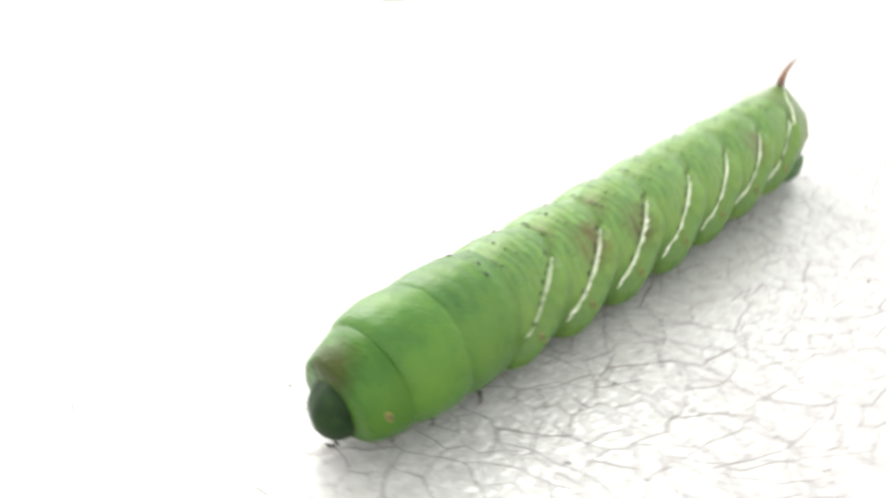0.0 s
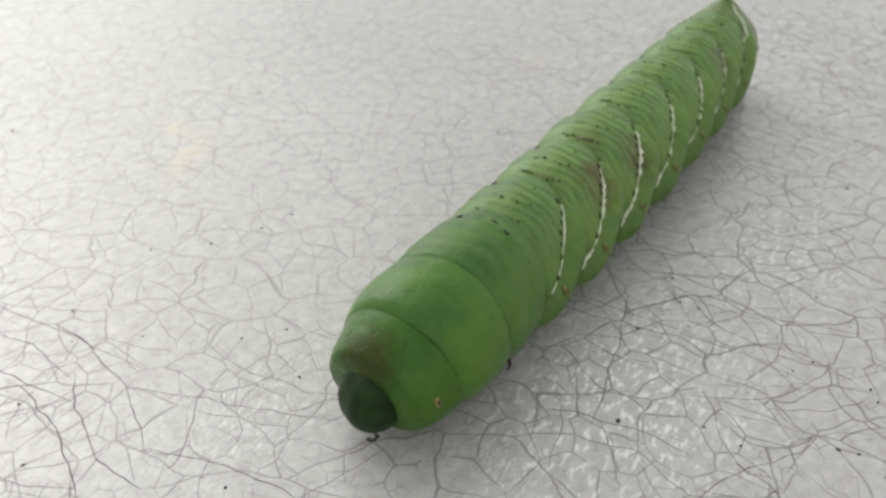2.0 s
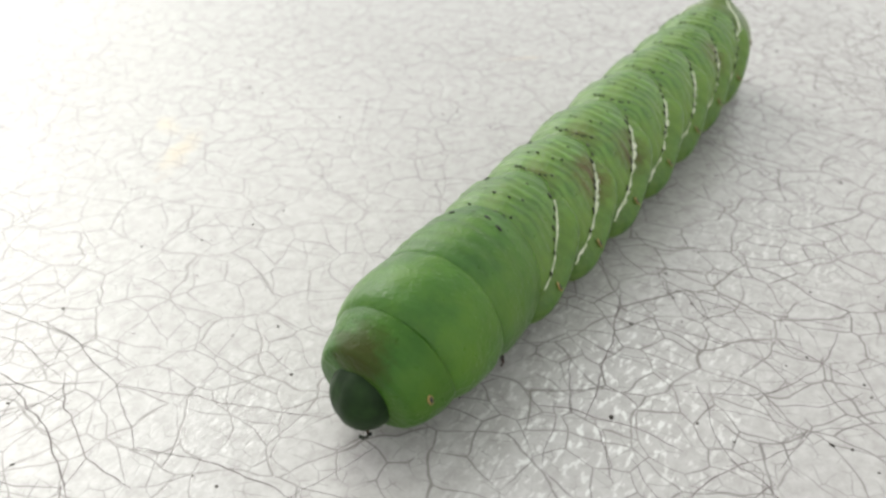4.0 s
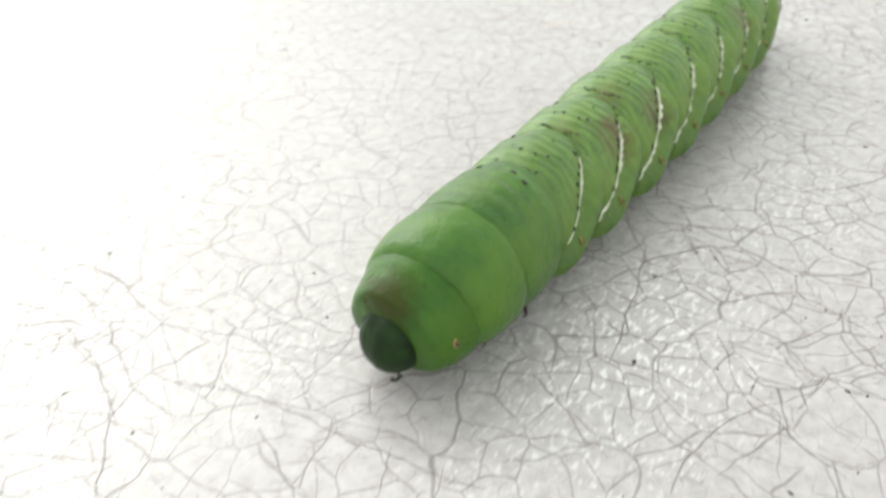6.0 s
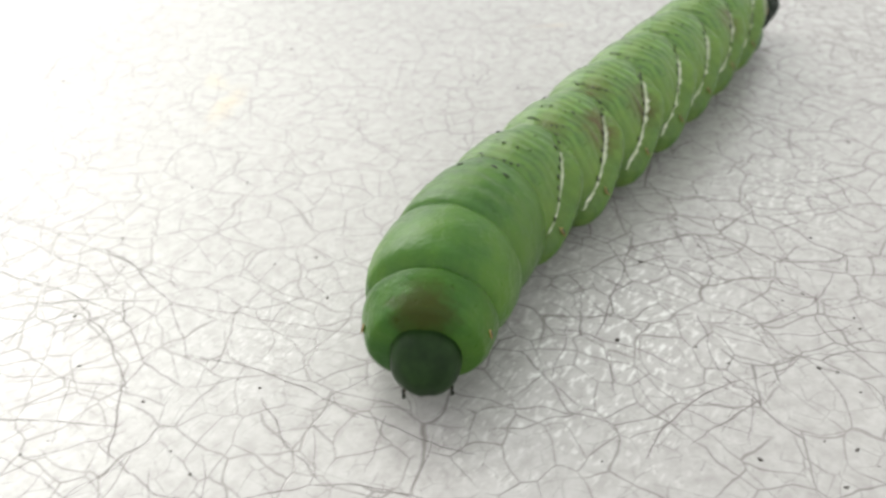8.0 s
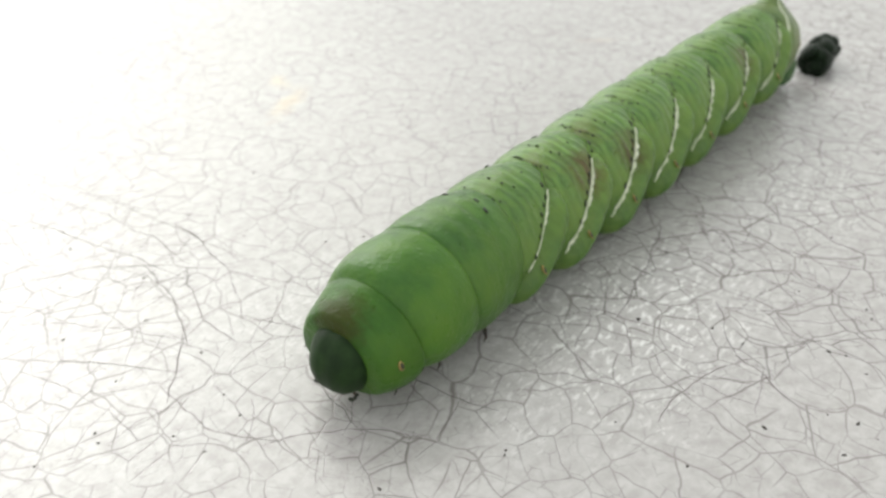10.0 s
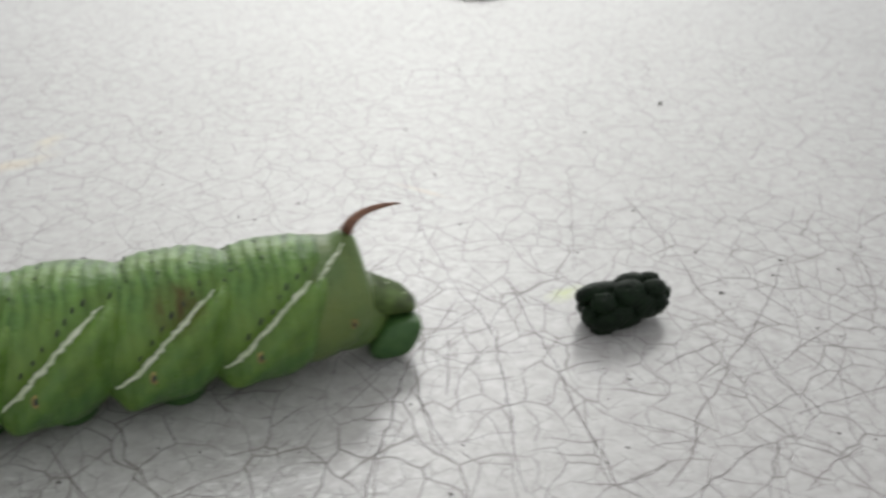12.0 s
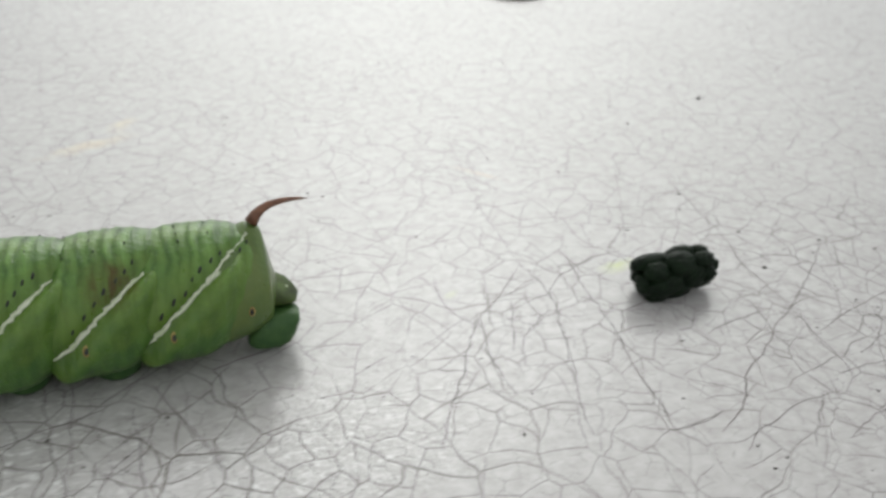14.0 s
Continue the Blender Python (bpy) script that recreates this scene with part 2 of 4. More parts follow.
def skin(name, pale, deep, blotches=(), fold=10.0, ridge=0.7, gloss=0.5):
    """Caterpillar skin: fine ring folds with painted shade between, pale raised grains, and on some rings a brown
    blotch at (x, angle, size).
    """
    m, nodes, links, b = material(name, 0.42, gloss)
    vec = coords(nodes, links)
    big = noise_tex(nodes, links, vec, 1.6, 3.0)
    small = noise_tex(nodes, links, vec, 14.0, 3.0)
    col = ramp(nodes, links, big.outputs["Fac"], [(0.3, deep), (0.72, pale)])
    dots = node(nodes, "ShaderNodeTexVoronoi", Scale=16.0)
    links.new(vec, dots.inputs["Vector"])
    grains = ramp(nodes, links, dots.outputs["Distance"], [(0.08, grey(1)), (0.3, grey(0))])
    lighter = tuple(min(1, 1.5 * v + 0.015) for v in pale)
    col = mix(nodes, links, maths(nodes, links, "MULTIPLY", grains, 0.12 + 0.25 * ridge), col, lighter)
    stretch = node(nodes, "ShaderNodeMapping", Scale=(6.0, 0.9, 0.9))
    links.new(vec, stretch.inputs["Vector"])
    streak = noise_tex(nodes, links, stretch.outputs[0], 2.2, 3.0)
    col = mix(nodes, links, ramp(nodes, links, streak.outputs["Fac"], [(0.42, grey(0)), (0.72, grey(0.08 + 0.5 * ridge))]), col, lighter)
    # mottled patches and a scatter of yellowish flecks
    mottle = noise_tex(nodes, links, vec, 4.5, 4.0, 0.65)
    col = mix(nodes, links, ramp(nodes, links, mottle.outputs["Fac"], [(0.48, grey(0)), (0.68, grey(0.55 * ridge + 0.12))]), col, (1.25 * pale[0] + 0.03, 1.15 * pale[1] + 0.03, 1.2 * pale[2] + 0.008))
    col = mix(nodes, links, ramp(nodes, links, mottle.outputs["Fac"], [(0.30, grey(0.5 * ridge + 0.15)), (0.44, grey(0))]), col, tuple(0.6 * v for v in deep))
    # pale crests of the fine folds along the back
    xyz = nodes.new("ShaderNodeSeparateXYZ")
    links.new(vec, xyz.inputs[0])
    wavy = maths(nodes, links, "ADD", xyz.outputs["X"], maths(nodes, links, "MULTIPLY", big.outputs["Fac"], 0.35))   # the folds wander and fork
    wave = maths(nodes, links, "COSINE", maths(nodes, links, "MULTIPLY", wavy, 2 * math.pi * fold))
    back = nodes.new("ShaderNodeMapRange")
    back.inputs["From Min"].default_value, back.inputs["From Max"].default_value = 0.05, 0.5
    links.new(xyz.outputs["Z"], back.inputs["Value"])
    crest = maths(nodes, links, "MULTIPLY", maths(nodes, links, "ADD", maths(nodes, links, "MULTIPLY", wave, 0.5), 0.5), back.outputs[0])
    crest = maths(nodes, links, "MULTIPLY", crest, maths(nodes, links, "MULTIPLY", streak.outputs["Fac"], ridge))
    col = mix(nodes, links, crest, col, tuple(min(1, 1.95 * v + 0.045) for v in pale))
    # the shade in the furrows between them, put into the colour
    fold_shade = maths(nodes, links, "SUBTRACT", maths(nodes, links, "MULTIPLY", wave, -1.0), 0.35, True)
    fold_shade = maths(nodes, links, "MULTIPLY", maths(nodes, links, "MULTIPLY", fold_shade, back.outputs[0]), maths(nodes, links, "MULTIPLY", mottle.outputs["Fac"], 1.0 * ridge), True)
    col = mix(nodes, links, fold_shade, col, tuple(0.55 * v for v in deep))
    # yellower and bluer patches
    hue = noise_tex(nodes, links, vec, 1.1, 3.0, 0.6)
    col = mix(nodes, links, ramp(nodes, links, hue.outputs["Fac"], [(0.50, grey(0)), (0.68, grey(0.45))]), col, (1.35 * pale[0], 1.04 * pale[1], 0.6 * pale[2]))
    col = mix(nodes, links, ramp(nodes, links, hue.outputs["Fac"], [(0.32, grey(0.5)), (0.50, grey(0))]), col, (0.55 * pale[0], 0.72 * pale[1], 1.25 * pale[2]))
    streaky = ramp(nodes, links, streak.outputs["Fac"], [(0.40, grey(0.3 if ridge > 0.3 else 0.8)), (0.55, grey(1))])
    for (x, y, z), size, tint in blotches:
        d = nodes.new("ShaderNodeVectorMath"); d.operation = "DISTANCE"
        links.new(vec, d.inputs[0]); d.inputs[1].default_value = (x, y, z)
        edge = maths(nodes, links, "ADD", d.outputs["Value"], maths(nodes, links, "MULTIPLY", small.outputs["Fac"], 0.22))
        edge = maths(nodes, links, "ADD", edge, maths(nodes, links, "MULTIPLY", streak.outputs["Fac"], 0.34))
        msk = nodes.new("ShaderNodeMapRange")
        msk.inputs["From Min"].default_value, msk.inputs["From Max"].default_value = size + 0.31, size + 0.14
        links.new(edge, msk.inputs["Value"])
        col = mix(nodes, links, maths(nodes, links, "MULTIPLY", msk.outputs[0], streaky), col, tint)
    links.new(col, b.inputs["Base Color"])
    b.inputs["Subsurface Weight"].default_value = 0.06
    b.inputs["Subsurface Radius"].default_value = (0.5, 1.0, 0.25)
    b.inputs["Subsurface Scale"].default_value = 0.0012
    links.new(maths(nodes, links, "ADD", maths(nodes, links, "MULTIPLY", small.outputs["Fac"], 0.24), 0.2), b.inputs["Roughness"])
    h = maths(nodes, links, "ADD", small.outputs["Fac"], maths(nodes, links, "MULTIPLY", grains, 0.2))
    h = maths(nodes, links, "ADD", h, maths(nodes, links, "MULTIPLY", streak.outputs["Fac"], 2.5 * ridge))
    bump(nodes, links, b, h, 0.6, 0.0002)
    return m


def plain(name, a, b_, rough, scale, height=0.0, spec=0.5):
    """A mottled surface between two colours, with fine relief."""
    m, nodes, links, b = material(name, rough, spec)
    vec = coords(nodes, links)
    n = noise_tex(nodes, links, vec, scale, 4.0)
    links.new(ramp(nodes, links, n.outputs["Fac"], [(0.35, a), (0.68, b_)]), b.inputs["Base Color"])
    if height:
        f = noise_tex(nodes, links, vec, scale * 3, 3.0)
        bump(nodes, links, b, f.outputs["Fac"], 0.6, height)
    return m


def crack_dirt():
    """Dirt in a hairline: dark in places, almost gone in others."""
    m, nodes, links, b = material("crack_dirt", 0.6, 0.2)
    vec = coords(nodes, links)
    n = noise_tex(nodes, links, vec, 2.2, 4.0, 0.7)
    links.new(ramp(nodes, links, n.outputs["Fac"], [(0.35, (0.135, 0.113, 0.115)), (0.7, (0.27, 0.235, 0.235))]), b.inputs["Base Color"])
    geo = nodes.new("ShaderNodeNewGeometry")
    f = noise_tex(nodes, links, vec, 1.3, 3.0, 0.6)
    keep = maths(nodes, links, "ADD", maths(nodes, links, "MULTIPLY", f.outputs["Fac"], 1.5), maths(nodes, links, "MULTIPLY", geo.outputs["Random Per Island"], 0.35))
    links.new(maths(nodes, links, "SUBTRACT", keep, 0.22, True), b.inputs["Alpha"])
    return m


ENAMEL = crazed_enamel()
CRACK_DIRT = crack_dirt()
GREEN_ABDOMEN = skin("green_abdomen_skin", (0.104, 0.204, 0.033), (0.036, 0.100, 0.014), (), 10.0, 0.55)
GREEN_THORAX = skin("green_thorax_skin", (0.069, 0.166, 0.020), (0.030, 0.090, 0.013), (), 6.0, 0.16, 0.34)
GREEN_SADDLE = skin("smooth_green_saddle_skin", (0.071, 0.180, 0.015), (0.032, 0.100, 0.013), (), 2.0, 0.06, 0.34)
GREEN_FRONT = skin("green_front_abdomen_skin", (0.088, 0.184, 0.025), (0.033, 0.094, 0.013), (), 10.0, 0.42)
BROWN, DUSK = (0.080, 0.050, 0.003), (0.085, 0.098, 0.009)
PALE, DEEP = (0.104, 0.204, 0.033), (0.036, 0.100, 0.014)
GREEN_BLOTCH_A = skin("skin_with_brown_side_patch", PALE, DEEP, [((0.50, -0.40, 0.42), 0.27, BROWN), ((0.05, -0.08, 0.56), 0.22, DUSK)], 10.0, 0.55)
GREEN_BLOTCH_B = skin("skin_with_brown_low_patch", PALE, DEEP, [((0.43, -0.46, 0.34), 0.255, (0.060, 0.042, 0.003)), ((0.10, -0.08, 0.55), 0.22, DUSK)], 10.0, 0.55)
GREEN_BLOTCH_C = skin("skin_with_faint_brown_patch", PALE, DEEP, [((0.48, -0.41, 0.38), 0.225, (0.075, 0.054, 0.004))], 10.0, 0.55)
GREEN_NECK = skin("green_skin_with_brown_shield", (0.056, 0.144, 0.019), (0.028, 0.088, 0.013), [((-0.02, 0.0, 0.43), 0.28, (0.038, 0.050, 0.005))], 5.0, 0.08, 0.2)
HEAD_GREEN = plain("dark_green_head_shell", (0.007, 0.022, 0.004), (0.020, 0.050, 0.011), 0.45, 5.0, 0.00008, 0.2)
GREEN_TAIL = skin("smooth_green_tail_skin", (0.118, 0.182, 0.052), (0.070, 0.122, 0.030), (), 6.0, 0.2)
TAIL_GREEN = plain("olive_tail_plate", (0.030, 0.042, 0.012), (0.105, 0.165, 0.04), 0.6, 5.0, 0.0001, 0.2)
FOOT_GREEN = plain("green_foot_skin", (0.026, 0.080, 0.016), (0.055, 0.125, 0.03), 0.5, 8.0, 0.00012)
WHITE_LINE = plain("creamy_white_line", (0.56, 0.63, 0.42), (0.78, 0.80, 0.66), 0.5, 12.0, 0.0001)
BLACK_DOT = plain("black_mark", (0.008, 0.012, 0.008), (0.03, 0.035, 0.02), 0.5, 20.0)
RUST = plain("rusty_ring", (0.24, 0.16, 0.045), (0.42, 0.32, 0.10), 0.45, 15.0)
MOUTH = plain("dark_brown_mouth", (0.02, 0.014, 0.008), (0.05, 0.03, 0.015), 0.4, 12.0, 0.0001)
CLAW = plain("brown_black_claw", (0.014, 0.010, 0.008), (0.06, 0.035, 0.025), 0.5, 14.0)
HORN_RED = plain("reddish_horn", (0.13, 0.055, 0.035), (0.26, 0.12, 0.07), 0.42, 12.0, 0.00012)
DROPPING = plain("dark_green_droppings", (0.002, 0.007, 0.002), (0.006, 0.017, 0.005), 0.45, 9.0, 0.0005, 0.16)
LINT = plain("beige_crumb", (0.46, 0.42, 0.35), (0.60, 0.56, 0.49), 0.8, 6.0, 0.0003)
PAVING = plain("grey_paving", (0.16, 0.155, 0.15), (0.24, 0.235, 0.225), 0.8, 0.3, 0.001)
SPECK = plain("dark_speck", (0.015, 0.012, 0.01), (0.06, 0.045, 0.035), 0.7, 20.0)


# ---- mesh helpers ----
def part(name, bm, mat, parent=None, label="", smooth=True):
    """Links a bmesh as one mesh object under a thing or a part."""
    for f in bm.faces:
        f.smooth = smooth
    me = bpy.data.meshes.new(name)
    bm.to_mesh(me)
    bm.free()
    me.materials.append(mat)
    ob = new(name, me)
    ob.parent = parent
    if label:
        ob["label"] = label
    return ob


def thing(name, label, category, at=None, group=""):
    e = new(name)
    e.empty_display_size = 0.005
    if at is not None:
        e.matrix_world = at
    return tagged(e, label, category, group)


def sheet(rows, closed=True, cap=True):
    """A skin over rings of points, all of one count; closed rings, capped at both ends."""
    bm = bmesh.new()
    rings = [[bm.verts.new(p) for p in row] for row in rows]
    n = len(rows[0])
    for a, b in zip(rings, rings[1:]):
        for i in range(n if closed else n - 1):
            j = (i + 1) % n
            bm.faces.new((a[i], a[j], b[j], b[i]))
    if cap and closed:
        for ring, flip in ((rings[0], True), (rings[-1], False)):
            mid = bm.verts.new(sum((v.co for v in ring), Vector()) / n)
            for i in range(n):
                j = (i + 1) % n
                bm.faces.new((ring[j], ring[i], mid) if flip else (ring[i], ring[j], mid))
    bmesh.ops.recalc_face_normals(bm, faces=bm.faces)
    return bm


def tube(path, radii, sides=10, squash=1.0):
    """A tapering tube along points, in centimetres."""
    rows = []
    for i, p in enumerate(path):
        p = Vector(p)
        d = (Vector(path[min(i + 1, len(path) - 1)]) - Vector(path[max(i - 1, 0)])).normalized()
        side = d.cross(Vector((0, 0, 1)) if abs(d.z) < 0.9 else Vector((0, 1, 0))).normalized()
        up = side.cross(d)
        rows.append([(p + radii[i] * (math.cos(a) * side + squash * math.sin(a) * up)) * C
                     for a in (2 * math.pi * k / sides for k in range(sides))])
    return sheet(rows)


def blob(size, at=(0, 0, 0), turn=(0, 0, 0), rough=0.0, freq=3.0, segs=20, power=1.0):
    """A rounded lump with half-sizes in centimetres; power under 1 makes it boxier."""
    m = Euler([radians(a) for a in turn]).to_matrix()
    rows = []
    for i in range(1, segs // 2):
        th = math.pi * i / (segs // 2)
        row = []
        for k in range(segs):
            ph = 2 * math.pi * k / segs
            v = [math.sin(th) * math.cos(ph), math.sin(th) * math.sin(ph), math.cos(th)]
            v = Vector([math.copysign(abs(c) ** power, c) for c in v])
            v *= 1 + rough * noise.noise(v * freq + Vector(at))
            row.append((m @ Vector((v.x * size[0], v.y * size[1], v.z * size[2])) + Vector(at)) * C)
        rows.append(row)
    return sheet(rows)


def join(*bms):
    out = bmesh.new()
    for b in bms:
        me = bpy.data.meshes.new("tmp")
        b.to_mesh(me)
        b.free()
        out.from_mesh(me)
        bpy.data.meshes.remove(me)
    return out


# ---- the table ----
def tabletop(x0, x1, y0, y1, thick, edge):
    """A slab with rounded edges; its top lies at z = 0."""
    steps = 6
    rows = []
    prof = [(0.0, -thick)] + [(edge * math.sin(a) - edge, edge * math.cos(a) - edge) for a in (math.pi / 2 * (1 - k / steps) for k in range(steps + 1))]
    prof[0] = (0.0, -thick)
    for inset, z in prof:
        row = []
        for cx, cy, a0 in ((x1, y1, 0), (x0, y1, 90), (x0, y0, 180), (x1, y0, 270)):
            r = 3.0 + inset
            for k in range(9):
                a = radians(a0 + 90 * k / 8)
                row.append(Vector((cx - 3.0 * (1 if cx == x1 else -1) + r * math.cos(a),
                                   cy - 3.0 * (1 if cy == y1 else -1) + r * math.sin(a), z)) * C)
        rows.append(row)
    bm = bmesh.new()
    rings = [[bm.verts.new(v) for v in row] for row in rows]
    n = len(rings[0])
    for a, b in zip(rings, rings[1:]):
        for i in range(n):
            bm.faces.new((a[i], a[(i + 1) % n], b[(i + 1) % n], b[i]))
    bm.faces.new(rings[-1])
    bm.faces.new(rings[0][::-1])
    bmesh.ops.recalc_face_normals(bm, faces=bm.faces)
    return part("tabletop", bm, ENAMEL, smooth=False)


def slab(name, size, at, mat):
    bm = bmesh.new()
    bmesh.ops.create_cube(bm, size=1.0)
    for v in bm.verts:
        v.co = Vector([v.co[k] * size[k] + at[k] for k in range(3)])
    return part(name, bm, mat, smooth=False)


tagged(slab("ground", (9.0, 9.0, 0.1), (0, 0, -0.8), PAVING), "plain grey paving under the table", "ground", kind="structure")
table = tabletop(-35, 50, -28, 40, 2.2, 0.5)
tagged(table, "white enamel tabletop crazed with dirty hairline cracks", "tabletop", kind="structure")


# ---- the cracks that run longest in the glaze: start x, y, heading, length, how far the heading turns ----
FRONT_CRACKS = [
    (-1.46, 4.78, -79, 2.9, -11), (-1.77, 4.77, -70, 2.49, -31), (-2.1, 4.2, -76, 2.16, -10), (-1.18, 2.96, -90, 1.9, -37), (-2.7, 3.21, -23, 1.1, -32),
    (-1.87, 2.52, -95, 1.39, -31), (-2.38, 1.24, -132, 0.7, -8), (-3.0, 2.71, -6, 1.13, -19), (-1.57, 2.22, -134, 1.42, 46), (-1.86, 0.18, -124, 0.94, 27),
    (-1.76, 1.04, -72, 1.52, -21), (-1.54, -0.46, -89, 0.97, 17), (-3.09, 2.57, -49, 1.51, -23), (-3.36, 2.12, -58, 1.31, -2), (-3.46, 1.95, -69, 1.37, -32),
    (-2.87, 0.86, -108, 1.21, 54), (-2.73, -0.31, -24, 1.32, -57), (-1.36, 1.7, -74, 1.65, 7),
]
BESIDE_CRACKS = [
    (1.61, -0.63, -81, 1.24, -18), (1.6, -1.87, -79, 1.01, -31), (1.82, -1.2, -159, 1.56, -13), (2.12, -1.71, -148, 0.84, 72), (1.79, -2.43, -62, 0.77, -64),
    (0.72, -1.23, -163, 0.48, 21), (0.2, -1.29, -71, 1.0, -26), (0.96, -2.24, -146, 0.76, 15), (-0.63, -2.52, 10, 1.05, -46), (0.38, -2.73, -47, 0.63, 29),
    (0.91, -3.07, -32, 0.41, -35), (1.16, -2.73, -136, 0.43, 19), (1.11, -2.77, -73, 0.69, 48), (0.93, -2.2, -74, 1.61, 85), (0.22, -1.7, -153, 0.51, 19),
    (0.38, -2.73, -113, 0.73, 1), (2.29, -1.07, -64, 1.17, -14), (2.09, -1.32, -91, 1.72, 21),
]
BEHIND_CRACKS = [
    (6.25, 3.5, -102, 3.59, 11), (5.84, -0.07, -79, 1.56, -39), (5.64, -1.6, -116, 0.95, 21), (5.77, -0.1, -132, 1.08, 0), (5.05, -0.9, -122, 1.04, 7),
    (4.54, -1.81, -132, 0.59, 26), (5.09, -0.91, -103, 0.95, 16), (4.91, -0.08, -112, 0.87, 63), (5.9, -0.58, 58, 1.15, -60), (6.37, 0.04, -100, 1.35, 6),
    (6.21, -1.3, -100, 1.39, 3), (7.92, 1.92, -114, 2.01, -1), (5.47, -0.68, -109, 0.68, -2), (5.73, -0.9, -148, 0.82, 43),
]
FAR_CRACKS = [
    (9.02, -0.56, -135, 1.41, -8), (7.96, -1.49, -142, 1.16, -3), (7.03, -2.19, -124, 0.88, -26), (8.15, -0.06, -106, 1.46, 20), (7.96, -1.49, -87, 1.06, -25),
    (8.35, 1.32, -103, 1.33, 13), (10.03, 0.14, -88, 1.78, -49), (9.33, -1.45, -172, 1.41, 20), (8.69, -1.74, -101, 0.87, -80), (7.79, -2.47, 6, 0.98, -8),
    (6.45, -3.03, 37, 1.12, -37), (7.5, -2.67, -13, 0.62, -108), (7.03, -1.61, 26, 0.71, -25), (7.35, -2.71, -127, 0.58, -11), (7.31, -3.13, 36, 0.57, -42),
    (5.79, -2.61, -33, 0.62, 61),
]


def crack_strip(x, y, heading, length, bend, rng, width):
    """A ragged flat hairline that wanders along an arc, and its short side branches."""
    over = 0.08
    x, y, length = x - over * math.cos(radians(heading)), y - over * math.sin(radians(heading)), length + 2 * over
    steps = max(8, int(length / 0.035))
    shift, rows, twigs = rng.uniform(0, 90), [], []
    for i in range(steps + 1):
        q = i / steps
        a = radians(heading + bend * q)
        off = min(1.0, 4 * q, 4 * (1 - q)) * (0.06 * noise.noise(Vector((2.2 * q * length, shift, 0))) + 0.022 * noise.noise(Vector((8 * q * length, shift, 5))))
        w = width * rng.uniform(0.65, 1.15) * (0.45 + 0.55 * min(1.0, 6 * q, 6 * (1 - q)))
        across = Vector((-math.sin(a), math.cos(a), 0))
        at = Vector((x, y, 0.0012)) + across * off
        rows.append([(at - across * w / 2) * C, (at + across * w / 2) * C])
        if rng.random() < 0.04 and 0.1 < q < 0.9:
            twigs.append((at.x, at.y, math.degrees(a) + rng.choice((-1, 1)) * rng.uniform(55, 100), rng.uniform(0.25, 0.7), rng.uniform(-30, 30)))
        x, y = x + length / steps * math.cos(a), y + length / steps * math.sin(a)
    return [sheet(rows, closed=False)] + [crack_strip(*tw, rng, width * 0.6)[0] for tw in twigs]


def hairlines(seed):
    rng = random.Random(seed)
    strips = []
    for cracks_, width in ((FRONT_CRACKS, 0.0110), (BESIDE_CRACKS, 0.0100), (BEHIND_CRACKS, 0.0110), (FAR_CRACKS, 0.0105)):
        for c in cracks_:
            strips += crack_strip(*c, rng, width * rng.uniform(0.75, 1.25))
    ob = part("hairline_cracks", join(*strips), CRACK_DIRT, table, "dark dirty hairline cracks in the glaze")
    return tagged(ob, kind="stuff")


hairlines(21)


# ---- the caterpillar, in rings that slide into one another ----
LEAN = 0.13  # how far the seams slope
LAP = 0.16   # how far a ring runs on inside its neighbours


